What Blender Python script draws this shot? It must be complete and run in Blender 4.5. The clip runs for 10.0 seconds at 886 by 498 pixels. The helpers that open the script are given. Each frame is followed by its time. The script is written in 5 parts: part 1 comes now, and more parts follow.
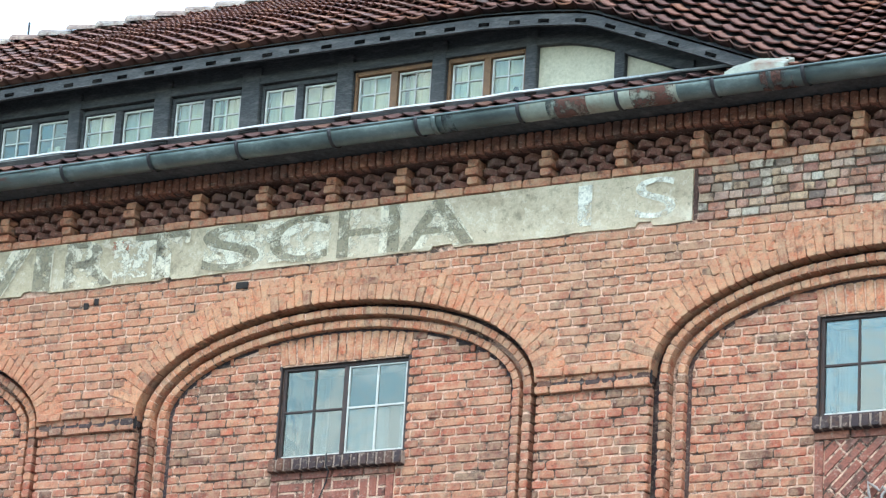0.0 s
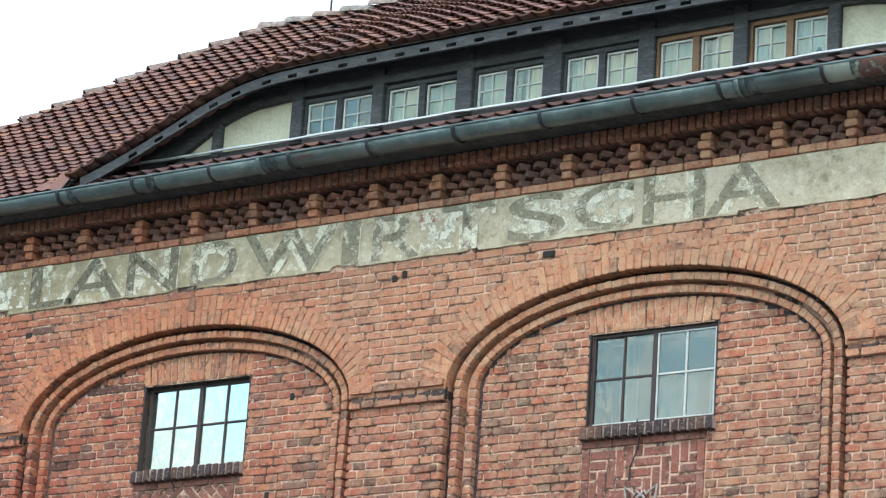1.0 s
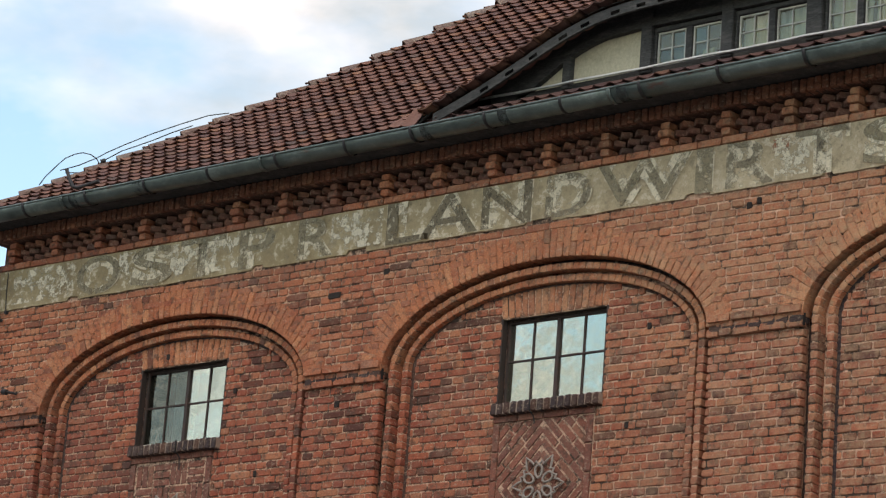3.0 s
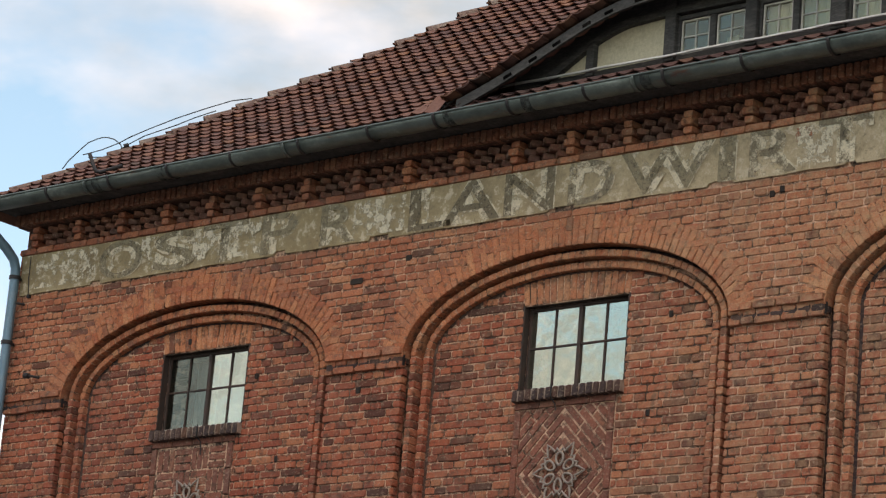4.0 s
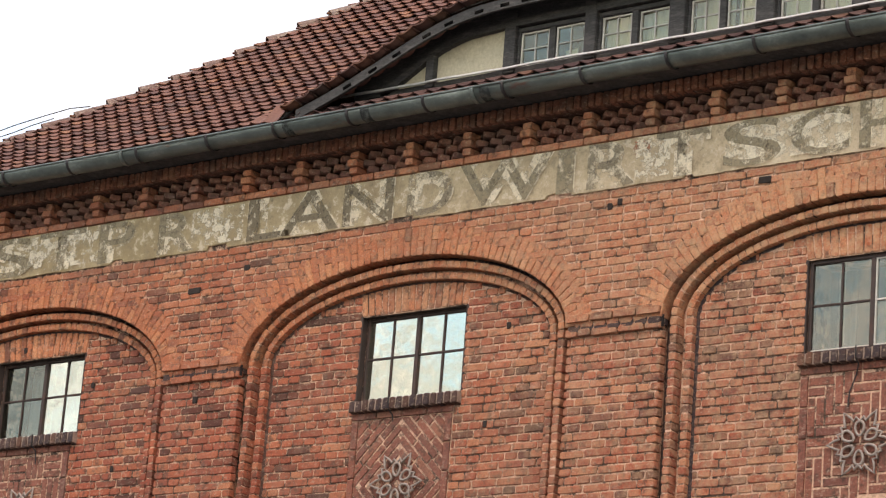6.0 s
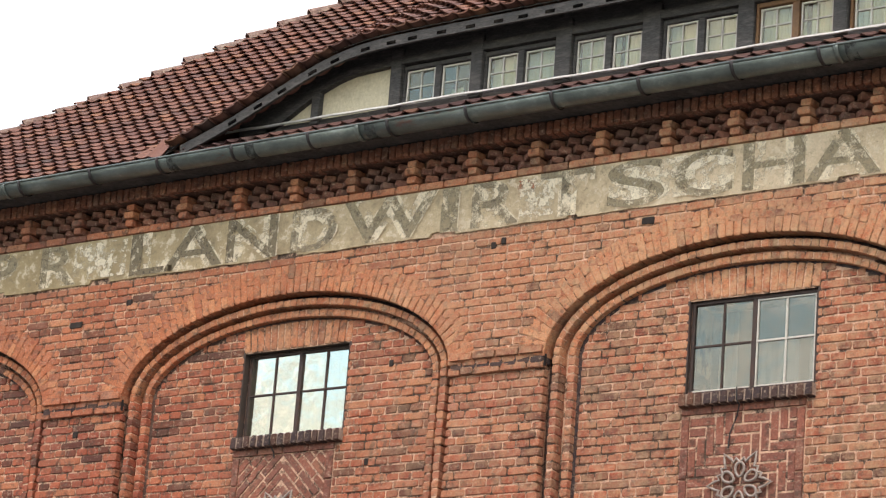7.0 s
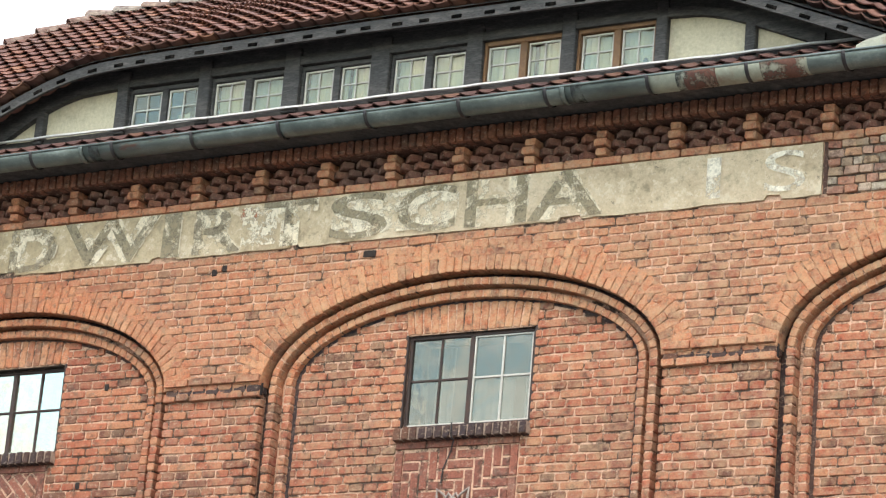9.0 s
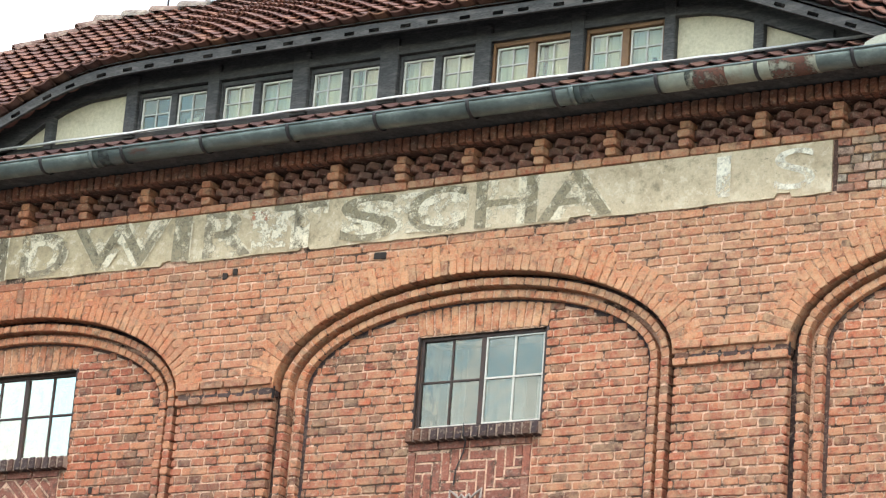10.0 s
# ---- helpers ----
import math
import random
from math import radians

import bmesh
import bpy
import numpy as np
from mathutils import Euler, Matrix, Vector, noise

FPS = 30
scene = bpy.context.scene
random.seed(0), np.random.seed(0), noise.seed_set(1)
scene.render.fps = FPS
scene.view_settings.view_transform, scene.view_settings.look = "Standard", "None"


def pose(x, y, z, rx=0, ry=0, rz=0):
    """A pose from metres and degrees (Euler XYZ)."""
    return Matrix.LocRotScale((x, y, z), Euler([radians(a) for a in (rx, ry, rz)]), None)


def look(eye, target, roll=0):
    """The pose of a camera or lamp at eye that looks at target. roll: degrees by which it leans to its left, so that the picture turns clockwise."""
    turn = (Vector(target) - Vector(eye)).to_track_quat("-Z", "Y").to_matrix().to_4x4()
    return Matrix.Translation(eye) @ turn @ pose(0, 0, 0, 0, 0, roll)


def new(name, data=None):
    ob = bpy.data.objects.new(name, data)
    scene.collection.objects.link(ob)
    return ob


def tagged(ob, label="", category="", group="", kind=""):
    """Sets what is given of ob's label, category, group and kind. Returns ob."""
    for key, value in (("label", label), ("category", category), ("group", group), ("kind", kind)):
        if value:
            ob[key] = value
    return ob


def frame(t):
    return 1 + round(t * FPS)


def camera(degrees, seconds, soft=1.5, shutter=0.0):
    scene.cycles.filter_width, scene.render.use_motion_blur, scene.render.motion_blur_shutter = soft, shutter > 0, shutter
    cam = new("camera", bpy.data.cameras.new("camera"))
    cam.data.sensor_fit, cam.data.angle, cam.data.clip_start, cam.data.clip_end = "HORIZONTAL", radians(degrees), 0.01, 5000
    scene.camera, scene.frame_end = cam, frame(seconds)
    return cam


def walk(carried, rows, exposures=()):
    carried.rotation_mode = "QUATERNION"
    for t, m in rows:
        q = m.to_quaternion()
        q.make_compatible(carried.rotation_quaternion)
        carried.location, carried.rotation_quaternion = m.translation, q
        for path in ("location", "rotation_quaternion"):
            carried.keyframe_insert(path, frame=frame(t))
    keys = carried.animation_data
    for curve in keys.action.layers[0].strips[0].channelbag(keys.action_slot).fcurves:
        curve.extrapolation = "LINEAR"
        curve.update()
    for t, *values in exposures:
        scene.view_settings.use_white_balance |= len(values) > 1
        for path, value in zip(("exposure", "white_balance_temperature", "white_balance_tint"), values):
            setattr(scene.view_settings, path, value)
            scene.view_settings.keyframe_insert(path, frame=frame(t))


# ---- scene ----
cam = camera(16.617, 10.0, 1.25)
EYE = (21.068, -20.065, 1.6)


def aim(yaw, pitch, roll):
    """The camera stands in one spot and turns: yaw to the left from +y, pitch upwards, roll."""
    a, b = radians(yaw), radians(pitch)
    ahead = Vector((-math.sin(a) * math.cos(b), math.cos(a) * math.cos(b), math.sin(b)))
    return look(EYE, Vector(EYE) + 20 * ahead, roll)


TURNS = [
    (0.0, 28.381, 18.940, 3.528),
    (0.5, 32.216, 18.486, 3.484),
    (1.0, 34.415, 17.950, 4.004),
    (1.5, 35.830, 17.789, 3.992),
    (2.0, 38.197, 17.102, 4.014),
    (2.5, 40.244, 16.701, 4.091),
    (2.7, 40.726, 16.389, 4.179),
    (3.8, 41.965, 15.927, 5.002),
    (4.0, 41.696, 15.850, 4.945),
    (4.5, 41.019, 15.875, 4.778),
    (5.0, 40.483, 15.955, 4.647),
    (5.5, 39.625, 16.050, 4.513),
    (6.0, 38.550, 16.302, 4.496),
    (6.2, 38.032, 16.392, 4.591),
    (7.5, 35.408, 17.601, 4.468),
    (8.0, 34.350, 17.770, 4.784),
    (8.5, 32.659, 17.982, 5.105),
    (9.0, 30.868, 18.199, 4.996),
    (9.5, 30.091, 18.380, 5.006),
    (9.7, 30.590, 18.370, 4.850),
    (10.0, 31.077, 18.206, 4.520),
]
EXPOSURES = [
    (0.0, 1.37, 5800, 13), (0.5, 1.25, 5900, 13), (1.0, 1.07, 6050, 13), (1.5, 0.9, 6250, 14), (2.0, 0.64, 6600, 17), (2.7, 0.19, 7150, 22), (3.8, -0.12, 7550, 25),
    (4.5, 0.1, 7900, 29), (5.5, 0.5, 8000, 32), (6.2, 0.71, 7900, 32), (7.3, 0.91, 7650, 29), (9.0, 1.2, 7200, 23), (10.0, 1.28, 6950, 21),
]
walk(cam, [(t, aim(y, p, r)) for t, y, p, r in TURNS], EXPOSURES)

# ---- sky and light ----
SUN_AZ, SUN_EL = radians(150), radians(48)
world = bpy.data.worlds.new("sky")
scene.world = world
world.use_nodes = True
wn, wl = world.node_tree.nodes, world.node_tree.links
wn.clear()
w_out, w_bg = wn.new("ShaderNodeOutputWorld"), wn.new("ShaderNodeBackground")
sky = wn.new("ShaderNodeTexSky")
sky.sky_type, sky.sun_disc, sky.sun_elevation, sky.sun_rotation = "NISHITA", False, SUN_EL, SUN_AZ
sky_gain = wn.new("ShaderNodeVectorMath")
sky_gain.operation = "MULTIPLY"
sky_gain.inputs[1].default_value = (0.24, 0.285, 0.25)
wl.new(sky.outputs[0], sky_gain.inputs[0])
w_co = wn.new("ShaderNodeTexCoord")
w_map = wn.new("ShaderNodeMapping")
w_map.inputs["Location"].default_value = (0.35, 0.1, 0.2)
w_map.inputs["Scale"].default_value = (1.0, 1.0, 2.0)
wl.new(w_co.outputs["Generated"], w_map.inputs[0])
cloud = wn.new("ShaderNodeTexNoise")
cloud.inputs["Scale"].default_value, cloud.inputs["Detail"].default_value, cloud.inputs["Roughness"].default_value = 5.0, 6.0, 0.55
wl.new(w_map.outputs[0], cloud.inputs["Vector"])
cover = wn.new("ShaderNodeValToRGB")
cover.color_ramp.elements[0].position, cover.color_ramp.elements[1].position = 0.395, 0.6
wl.new(cloud.outputs["Fac"], cover.inputs[0])
w_mix = wn.new("ShaderNodeMix")
w_mix.data_type = "RGBA"
wl.new(cover.outputs["Color"], w_mix.inputs["Factor"])
wl.new(sky_gain.outputs[0], w_mix.inputs[6])
puff = wn.new("ShaderNodeTexNoise")
puff.inputs["Scale"].default_value, puff.inputs["Detail"].default_value = 11.0, 6.0
wl.new(w_map.outputs[0], puff.inputs["Vector"])
shade_of_cloud = wn.new("ShaderNodeValToRGB")
shade_of_cloud.color_ramp.elements[0].position, shade_of_cloud.color_ramp.elements[1].position = 0.36, 0.56
shade_of_cloud.color_ramp.elements[0].color, shade_of_cloud.color_ramp.elements[1].color = (0.53, 0.6, 0.62, 1), (0.99, 1.0, 1.01, 1)
wl.new(puff.outputs["Fac"], shade_of_cloud.inputs[0])
lit_cloud = wn.new("ShaderNodeVectorMath")
lit_cloud.operation = "MULTIPLY"
lit_cloud.inputs[1].default_value = (1.18, 1.23, 1.22)
wl.new(shade_of_cloud.outputs[0], lit_cloud.inputs[0])
wl.new(lit_cloud.outputs[0], w_mix.inputs[7])
wl.new(w_mix.outputs[2], w_bg.inputs[0])
w_bg.inputs[1].default_value = 1.0
wl.new(w_bg.outputs[0], w_out.inputs[0])

sun = new("sun", bpy.data.lights.new("sun", "SUN"))
sun.data.energy, sun.data.angle, sun.data.color = 0.8, radians(14), (1.0, 0.96, 0.9)
sun.matrix_world = look((0, 0, 30), (-12 * 0.5, 14, 8))


# ---- materials ----
def material(name, rough=0.85, metal=0.0):
    m = bpy.data.materials.new(name)
    m.use_nodes = True
    n, l = m.node_tree.nodes, m.node_tree.links
    b = n["Principled BSDF"]
    b.inputs["Roughness"].default_value, b.inputs["Metallic"].default_value = rough, metal
    return m, n, l, b


def noise_at(n, l, scale, detail=4, rough=0.6, stretch=None, offset=(0, 0, 0)):
    g = n.new("ShaderNodeNewGeometry")
    src = g.outputs["Position"]
    if stretch or any(offset):
        mp = n.new("ShaderNodeMapping")
        mp.inputs["Scale"].default_value = stretch or (1, 1, 1)
        mp.inputs["Location"].default_value = offset
        l.new(src, mp.inputs[0])
        src = mp.outputs[0]
    t = n.new("ShaderNodeTexNoise")
    t.inputs["Scale"].default_value, t.inputs["Detail"].default_value, t.inputs["Roughness"].default_value = scale, detail, rough
    l.new(src, t.inputs["Vector"])
    return t.outputs["Fac"]


def ramp(n, l, src, stops):
    r = n.new("ShaderNodeValToRGB")
    e = r.color_ramp.elements
    while len(e) < len(stops):
        e.new(0.5)
    for el, (p, c) in zip(e, stops):
        el.position = p
        el.color = (c, c, c, 1) if isinstance(c, (int, float)) else (*c, 1)
    l.new(src, r.inputs[0])
    return r.outputs["Color"]


def blend(n, l, fac, a, b, mode="MIX"):
    m = n.new("ShaderNodeMix")
    m.data_type, m.blend_type = "RGBA", mode
    for socket, v in ((m.inputs["Factor"], fac), (m.inputs[6], a), (m.inputs[7], b)):
        if isinstance(v, (int, float)):
            socket.default_value = v
        elif isinstance(v, tuple):
            socket.default_value = (*v, 1)
        else:
            l.new(v, socket)
    return m.outputs[2]


def bump(n, l, b, src, strength=0.5, distance=0.01):
    k = n.new("ShaderNodeBump")
    k.inputs["Strength"].default_value, k.inputs["Distance"].default_value = strength, distance
    l.new(src, k.inputs["Height"])
    l.new(k.outputs[0], b.inputs["Normal"])


def per_piece(n, l):
    """A random value that differs from piece to piece, for single objects and for joined ones."""
    o, g, s, f = n.new("ShaderNodeObjectInfo"), n.new("ShaderNodeNewGeometry"), n.new("ShaderNodeMath"), n.new("ShaderNodeMath")
    s.operation, f.operation = "ADD", "FRACT"
    l.new(o.outputs["Random"], s.inputs[0])
    l.new(g.outputs["Random Per Island"], s.inputs[1])
    l.new(s.outputs[0], f.inputs[0])
    return f.outputs[0]


def eastward(n, l, start, stop):
    """0 to 1 along the front: the eastern bays are more bleached than the western ones."""
    place, along = n.new("ShaderNodeSeparateXYZ"), n.new("ShaderNodeMapRange")
    l.new(n.new("ShaderNodeNewGeometry").outputs["Position"], place.inputs[0])
    along.inputs["From Min"].default_value, along.inputs["From Max"].default_value = start, stop
    l.new(place.outputs[0], along.inputs["Value"])
    return along.outputs[0]


def brick_material(name, stops, soot=0.35, lime=0.0, seed=0.0, bleached=0.0):
    m, n, l, b = material(name, 0.9)
    c = ramp(n, l, per_piece(n, l), stops)
    grain = noise_at(n, l, 60, 5, 0.7, offset=(seed, 0, 0))
    c = blend(n, l, 0.7, c, ramp(n, l, grain, [(0.3, 0.42), (0.7, 1.45)]), "MULTIPLY")
    blotch = noise_at(n, l, 14, 3, 0.6, offset=(seed, 3, 0))
    c = blend(n, l, ramp(n, l, blotch, [(0.53, 0.0), (0.65, 0.72)]), c, (0.075, 0.038, 0.025))
    smear = noise_at(n, l, 23, 4, 0.7, (1, 1, 1.6), (seed, 5, 2))
    c = blend(n, l, ramp(n, l, smear, [(0.55, 0.0), (0.7, 0.5)]), c, (0.55, 0.42, 0.31))
    c = blend(n, l, ramp(n, l, smear, [(0.3, 0.35), (0.42, 0.0)]), c, (0.13, 0.065, 0.045))
    wash = noise_at(n, l, 1.1, 5, 0.65, offset=(seed, 7, 0))
    c = blend(n, l, ramp(n, l, wash, [(0.46, 0.0), (0.68, soot + 0.1)]), c, (0.12, 0.075, 0.06))
    pale = noise_at(n, l, 4.5, 6, 0.75, offset=(seed, 11, 0))
    c = blend(n, l, ramp(n, l, pale, [(0.55 - 0.2 * lime, 0.0), (0.75 - 0.1 * lime, 0.22 + 0.7 * lime)]), c, (0.5, 0.43, 0.34))
    if bleached:
        patchy = ramp(n, l, noise_at(n, l, 11, 4, 0.75, None, (seed, 1, 9)), [(0.36, 0.0), (0.62, bleached)])
        c = blend(n, l, blend(n, l, 1.0, eastward(n, l, 2.5, 8.5), patchy, "MULTIPLY"), c, (0.53, 0.34, 0.195))
    l.new(c, b.inputs["Base Color"])
    bump(n, l, b, grain, 0.9, 0.008)
    return m


RED = [(0.0, (0.342, 0.096, 0.048)), (0.2, (0.445, 0.142, 0.068)), (0.4, (0.494, 0.174, 0.086)), (0.55, (0.399, 0.117, 0.055)), (0.7, (0.521, 0.219, 0.11)), (0.84, (0.437, 0.138, 0.068)), (0.93, (0.285, 0.092, 0.048)), (0.985, (0.19, 0.06, 0.033)), (1.0, (0.085, 0.032, 0.019))]
TAN = [(0.0, (0.445, 0.133, 0.058)), (0.25, (0.536, 0.197, 0.09)), (0.5, (0.423, 0.117, 0.049)), (0.75, (0.565, 0.237, 0.112)), (0.9, (0.474, 0.149, 0.065)), (0.98, (0.283, 0.099, 0.05)), (1.0, (0.182, 0.064, 0.038))]
BLACK = [(0.0, (0.032, 0.021, 0.024)), (0.6, (0.049, 0.028, 0.026)), (0.85, (0.086, 0.039, 0.026)), (1.0, (0.162, 0.068, 0.037))]
LOW = [(0.0, (0.28, 0.062, 0.033)), (0.2, (0.389, 0.092, 0.044)), (0.38, (0.449, 0.122, 0.058)), (0.5, (0.33, 0.076, 0.038)), (0.66, (0.48, 0.174, 0.083)), (0.78, (0.389, 0.096, 0.049)), (0.87, (0.23, 0.062, 0.034)), (0.96, (0.14, 0.039, 0.022)), (1.0, (0.08, 0.025, 0.017))]
MAT_BRICK = brick_material("weathered red brick", RED, 0.35, 0.0, 0.0, 0.62)
MAT_BRICK_LOW = brick_material("dark red old brick", LOW, 0.3, 0.0, 29.0, 0.5)
MAT_VOUSSOIR = brick_material("tan arch brick", TAN, 0.3, 0.0, 5.0, 0.66)
# Frieze tones are darkened to carry the gutter's shadow.
MAT_FRIEZE = brick_material("shade-darkened frieze brick", [(0.0, (0.24, 0.096, 0.062)), (0.5, (0.19, 0.08, 0.057)), (0.8, (0.3, 0.12, 0.07)), (1.0, (0.12, 0.064, 0.052))], 0.6, 0.0, 9.0)
RAGGED = [(0.0, (0.56, 0.47, 0.35)), (0.14, (0.42, 0.15, 0.09)), (0.3, (0.5, 0.27, 0.15)), (0.42, (0.47, 0.41, 0.31)), (0.54, (0.33, 0.12, 0.08)), (0.68, (0.55, 0.36, 0.21)), (0.8, (0.16, 0.12, 0.095)), (0.9, (0.48, 0.19, 0.11)), (1.0, (0.55, 0.48, 0.37))]
MAT_LIMED = brick_material("patchy limewashed old brick", RAGGED, 0.35, 0.2, 13.0)
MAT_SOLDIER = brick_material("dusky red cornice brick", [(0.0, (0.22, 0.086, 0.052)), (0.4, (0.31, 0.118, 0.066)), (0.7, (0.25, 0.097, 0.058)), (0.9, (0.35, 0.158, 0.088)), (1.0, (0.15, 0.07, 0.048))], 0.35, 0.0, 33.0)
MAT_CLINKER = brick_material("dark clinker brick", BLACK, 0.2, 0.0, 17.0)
MAT_PANEL = brick_material("dull red panel brick", [(0.0, (0.24, 0.082, 0.052)), (0.5, (0.3, 0.1, 0.062)), (0.85, (0.2, 0.072, 0.05)), (1.0, (0.35, 0.14, 0.082))], 0.4, 0.0, 21.0)


def mortar_material():
    m, n, l, b = material("lime mortar", 0.95)
    g = noise_at(n, l, 45, 5, 0.7)
    w = noise_at(n, l, 4.2, 6, 0.8)
    c = ramp(n, l, g, [(0.3, (0.42, 0.25, 0.165)), (0.62, (0.72, 0.465, 0.325))])
    c = blend(n, l, ramp(n, l, w, [(0.49, 0.0), (0.57, 0.93)]), c, (0.03, 0.021, 0.015))
    sooty = blend(n, l, 1.0, ramp(n, l, eastward(n, l, 1.0, 8.0), [(0.0, 1.0), (1.0, 0.15)]), ramp(n, l, noise_at(n, l, 17, 5, 0.75, None, (3, 6, 1)), [(0.5, 0.0), (0.55, 0.9)]), "MULTIPLY")
    c = blend(n, l, sooty, c, (0.028, 0.018, 0.014))
    l.new(c, b.inputs["Base Color"])
    bump(n, l, b, g, 0.6, 0.006)
    return m


MAT_MORTAR = mortar_material()


def plaster_material():
    m, n, l, b = material("weathered grey-green plaster", 0.95)
    big, mid, fine = noise_at(n, l, 1.7, 6, 0.7), noise_at(n, l, 7, 6, 0.75, offset=(4, 0, 0)), noise_at(n, l, 55, 4, 0.7)
    olive = ramp(n, l, big, [(0.3, (0.245, 0.18, 0.097)), (0.5, (0.37, 0.285, 0.158)), (0.7, (0.48, 0.38, 0.228))])
    pale = ramp(n, l, big, [(0.3, (0.39, 0.295, 0.19)), (0.5, (0.57, 0.46, 0.31)), (0.7, (0.66, 0.555, 0.395))])
    c = blend(n, l, eastward(n, l, 2.0, 9.6), olive, pale)
    c = blend(n, l, ramp(n, l, mid, [(0.53, 0.0), (0.6, 0.85)]), c, (0.66, 0.57, 0.42))
    c = blend(n, l, ramp(n, l, mid, [(0.35, 0.7), (0.46, 0.0)]), c, (0.24, 0.2, 0.13))
    spots = noise_at(n, l, 19, 5, 0.8, None, (9, 0, 0))
    c = blend(n, l, ramp(n, l, spots, [(0.33, 0.7), (0.39, 0.0)]), c, (0.12, 0.1, 0.075))
    c = blend(n, l, 0.5, c, ramp(n, l, fine, [(0.3, 0.7), (0.7, 1.15)]), "MULTIPLY")
    l.new(c, b.inputs["Base Color"])
    bump(n, l, b, mid, 0.5, 0.02)
    return m


MAT_PLASTER = plaster_material()


def worn_paint(name, color, low, high, scale, seed, pits=0.0):
    """Paint of which noise has worn parts away, with dark pits where wanted."""
    m, n, l, b = material(name, 0.95)
    fine = noise_at(n, l, 40, 4, 0.7)
    c = blend(n, l, 0.6, color, ramp(n, l, fine, [(0.3, 0.6), (0.7, 1.3)]), "MULTIPLY")
    if pits:
        c = blend(n, l, ramp(n, l, noise_at(n, l, 22, 4, 0.7, None, (seed, 8, 3)), [(0.56, 0.0), (0.63, pits)]), c, (0.05, 0.04, 0.028))
    l.new(c, b.inputs["Base Color"])
    keep = ramp(n, l, noise_at(n, l, scale, 6, 0.75, None, (seed, 2, 1)), [(low, 0.0), (high, 1.0)])
    l.new(keep, b.inputs["Alpha"])
    return m


def plain_material(name, color, rough=0.7, metal=0.0, vary=0.35, scale=12, dirt=(0.05, 0.045, 0.04), dirty=0.4, stretch=None):
    m, n, l, b = material(name, rough, metal)
    a, w = noise_at(n, l, scale, 5, 0.65, stretch), noise_at(n, l, scale * 5, 4, 0.7, stretch, (2, 1, 0))
    c = blend(n, l, vary, color, ramp(n, l, w, [(0.3, 0.45), (0.7, 1.5)]), "MULTIPLY")
    c = blend(n, l, ramp(n, l, a, [(0.5, 0.0), (0.72, dirty)]), c, dirt)
    l.new(c, b.inputs["Base Color"])
    bump(n, l, b, w, 0.25, 0.004)
    return m


MAT_TIMBER = plain_material("tarred grey-black timber", (0.058, 0.059, 0.059), 0.9, 0, 0.8, 5, (0.14, 0.134, 0.127), 0.7, (1, 1, 5))
MAT_TIMBER.node_tree.nodes["Principled BSDF"].inputs["Specular IOR Level"].default_value = 0.2
MAT_BROWNWOOD = plain_material("oiled brown wood", (0.17, 0.085, 0.035), 0.6, 0, 0.5, 8, (0.08, 0.04, 0.02), 0.5)
MAT_WHITEWOOD = plain_material("flaking white paint", (0.52, 0.51, 0.46), 0.6, 0, 0.3, 14, (0.25, 0.23, 0.2), 0.5)
MAT_CREAM = plain_material("cream rough render", (0.54, 0.5, 0.36), 0.9, 0, 0.3, 7, (0.3, 0.28, 0.2), 0.5)
MAT_IRON = plain_material("rusty dark iron frame", (0.05, 0.035, 0.03), 0.7, 0.2, 0.4, 15, (0.13, 0.05, 0.03), 0.5)
MAT_STEEL = plain_material("black painted iron", (0.025, 0.024, 0.026), 0.6, 0.3, 0.3, 15)
MAT_LEAD = plain_material("pale lead flashing", (0.56, 0.57, 0.56), 0.45, 0.0, 0.3, 5, (0.36, 0.36, 0.36), 0.4)
MAT_PIPE = plain_material("blue-grey zinc pipe", (0.13, 0.23, 0.3), 0.45, 0.3, 0.2, 6, (0.2, 0.22, 0.23), 0.4)
MAT_GROUND = plain_material("grey street paving", (0.1, 0.096, 0.09), 0.9, 0, 0.4, 1.2, (0.07, 0.066, 0.06), 0.5)
MAT_CURTAIN = plain_material("white net curtain", (0.78, 0.78, 0.74), 0.9, 0, 0.25, 9, (0.5, 0.5, 0.48), 0.6, (6, 1, 1))
MAT_DARKROOM = plain_material("dim room wall", (0.2, 0.2, 0.19), 0.9, 0, 0.2, 2)


def gutter_material():
    m, n, l, b = material("patinated zinc gutter", 0.36, 0.5)
    a = noise_at(n, l, 3.0, 5, 0.7, (1, 1, 2))
    r = noise_at(n, l, 2.3, 6, 0.75, (0.8, 1, 3), (6, 0, 2))
    c = ramp(n, l, a, [(0.3, (0.07, 0.09, 0.085)), (0.55, (0.135, 0.17, 0.16)), (0.75, (0.28, 0.33, 0.31))])
    c = blend(n, l, ramp(n, l, r, [(0.62, 0.0), (0.7, 0.85)]), c, (0.16, 0.06, 0.035))
    l.new(c, b.inputs["Base Color"])
    bump(n, l, b, r, 0.2, 0.004)
    return m


MAT_GUTTER = gutter_material()


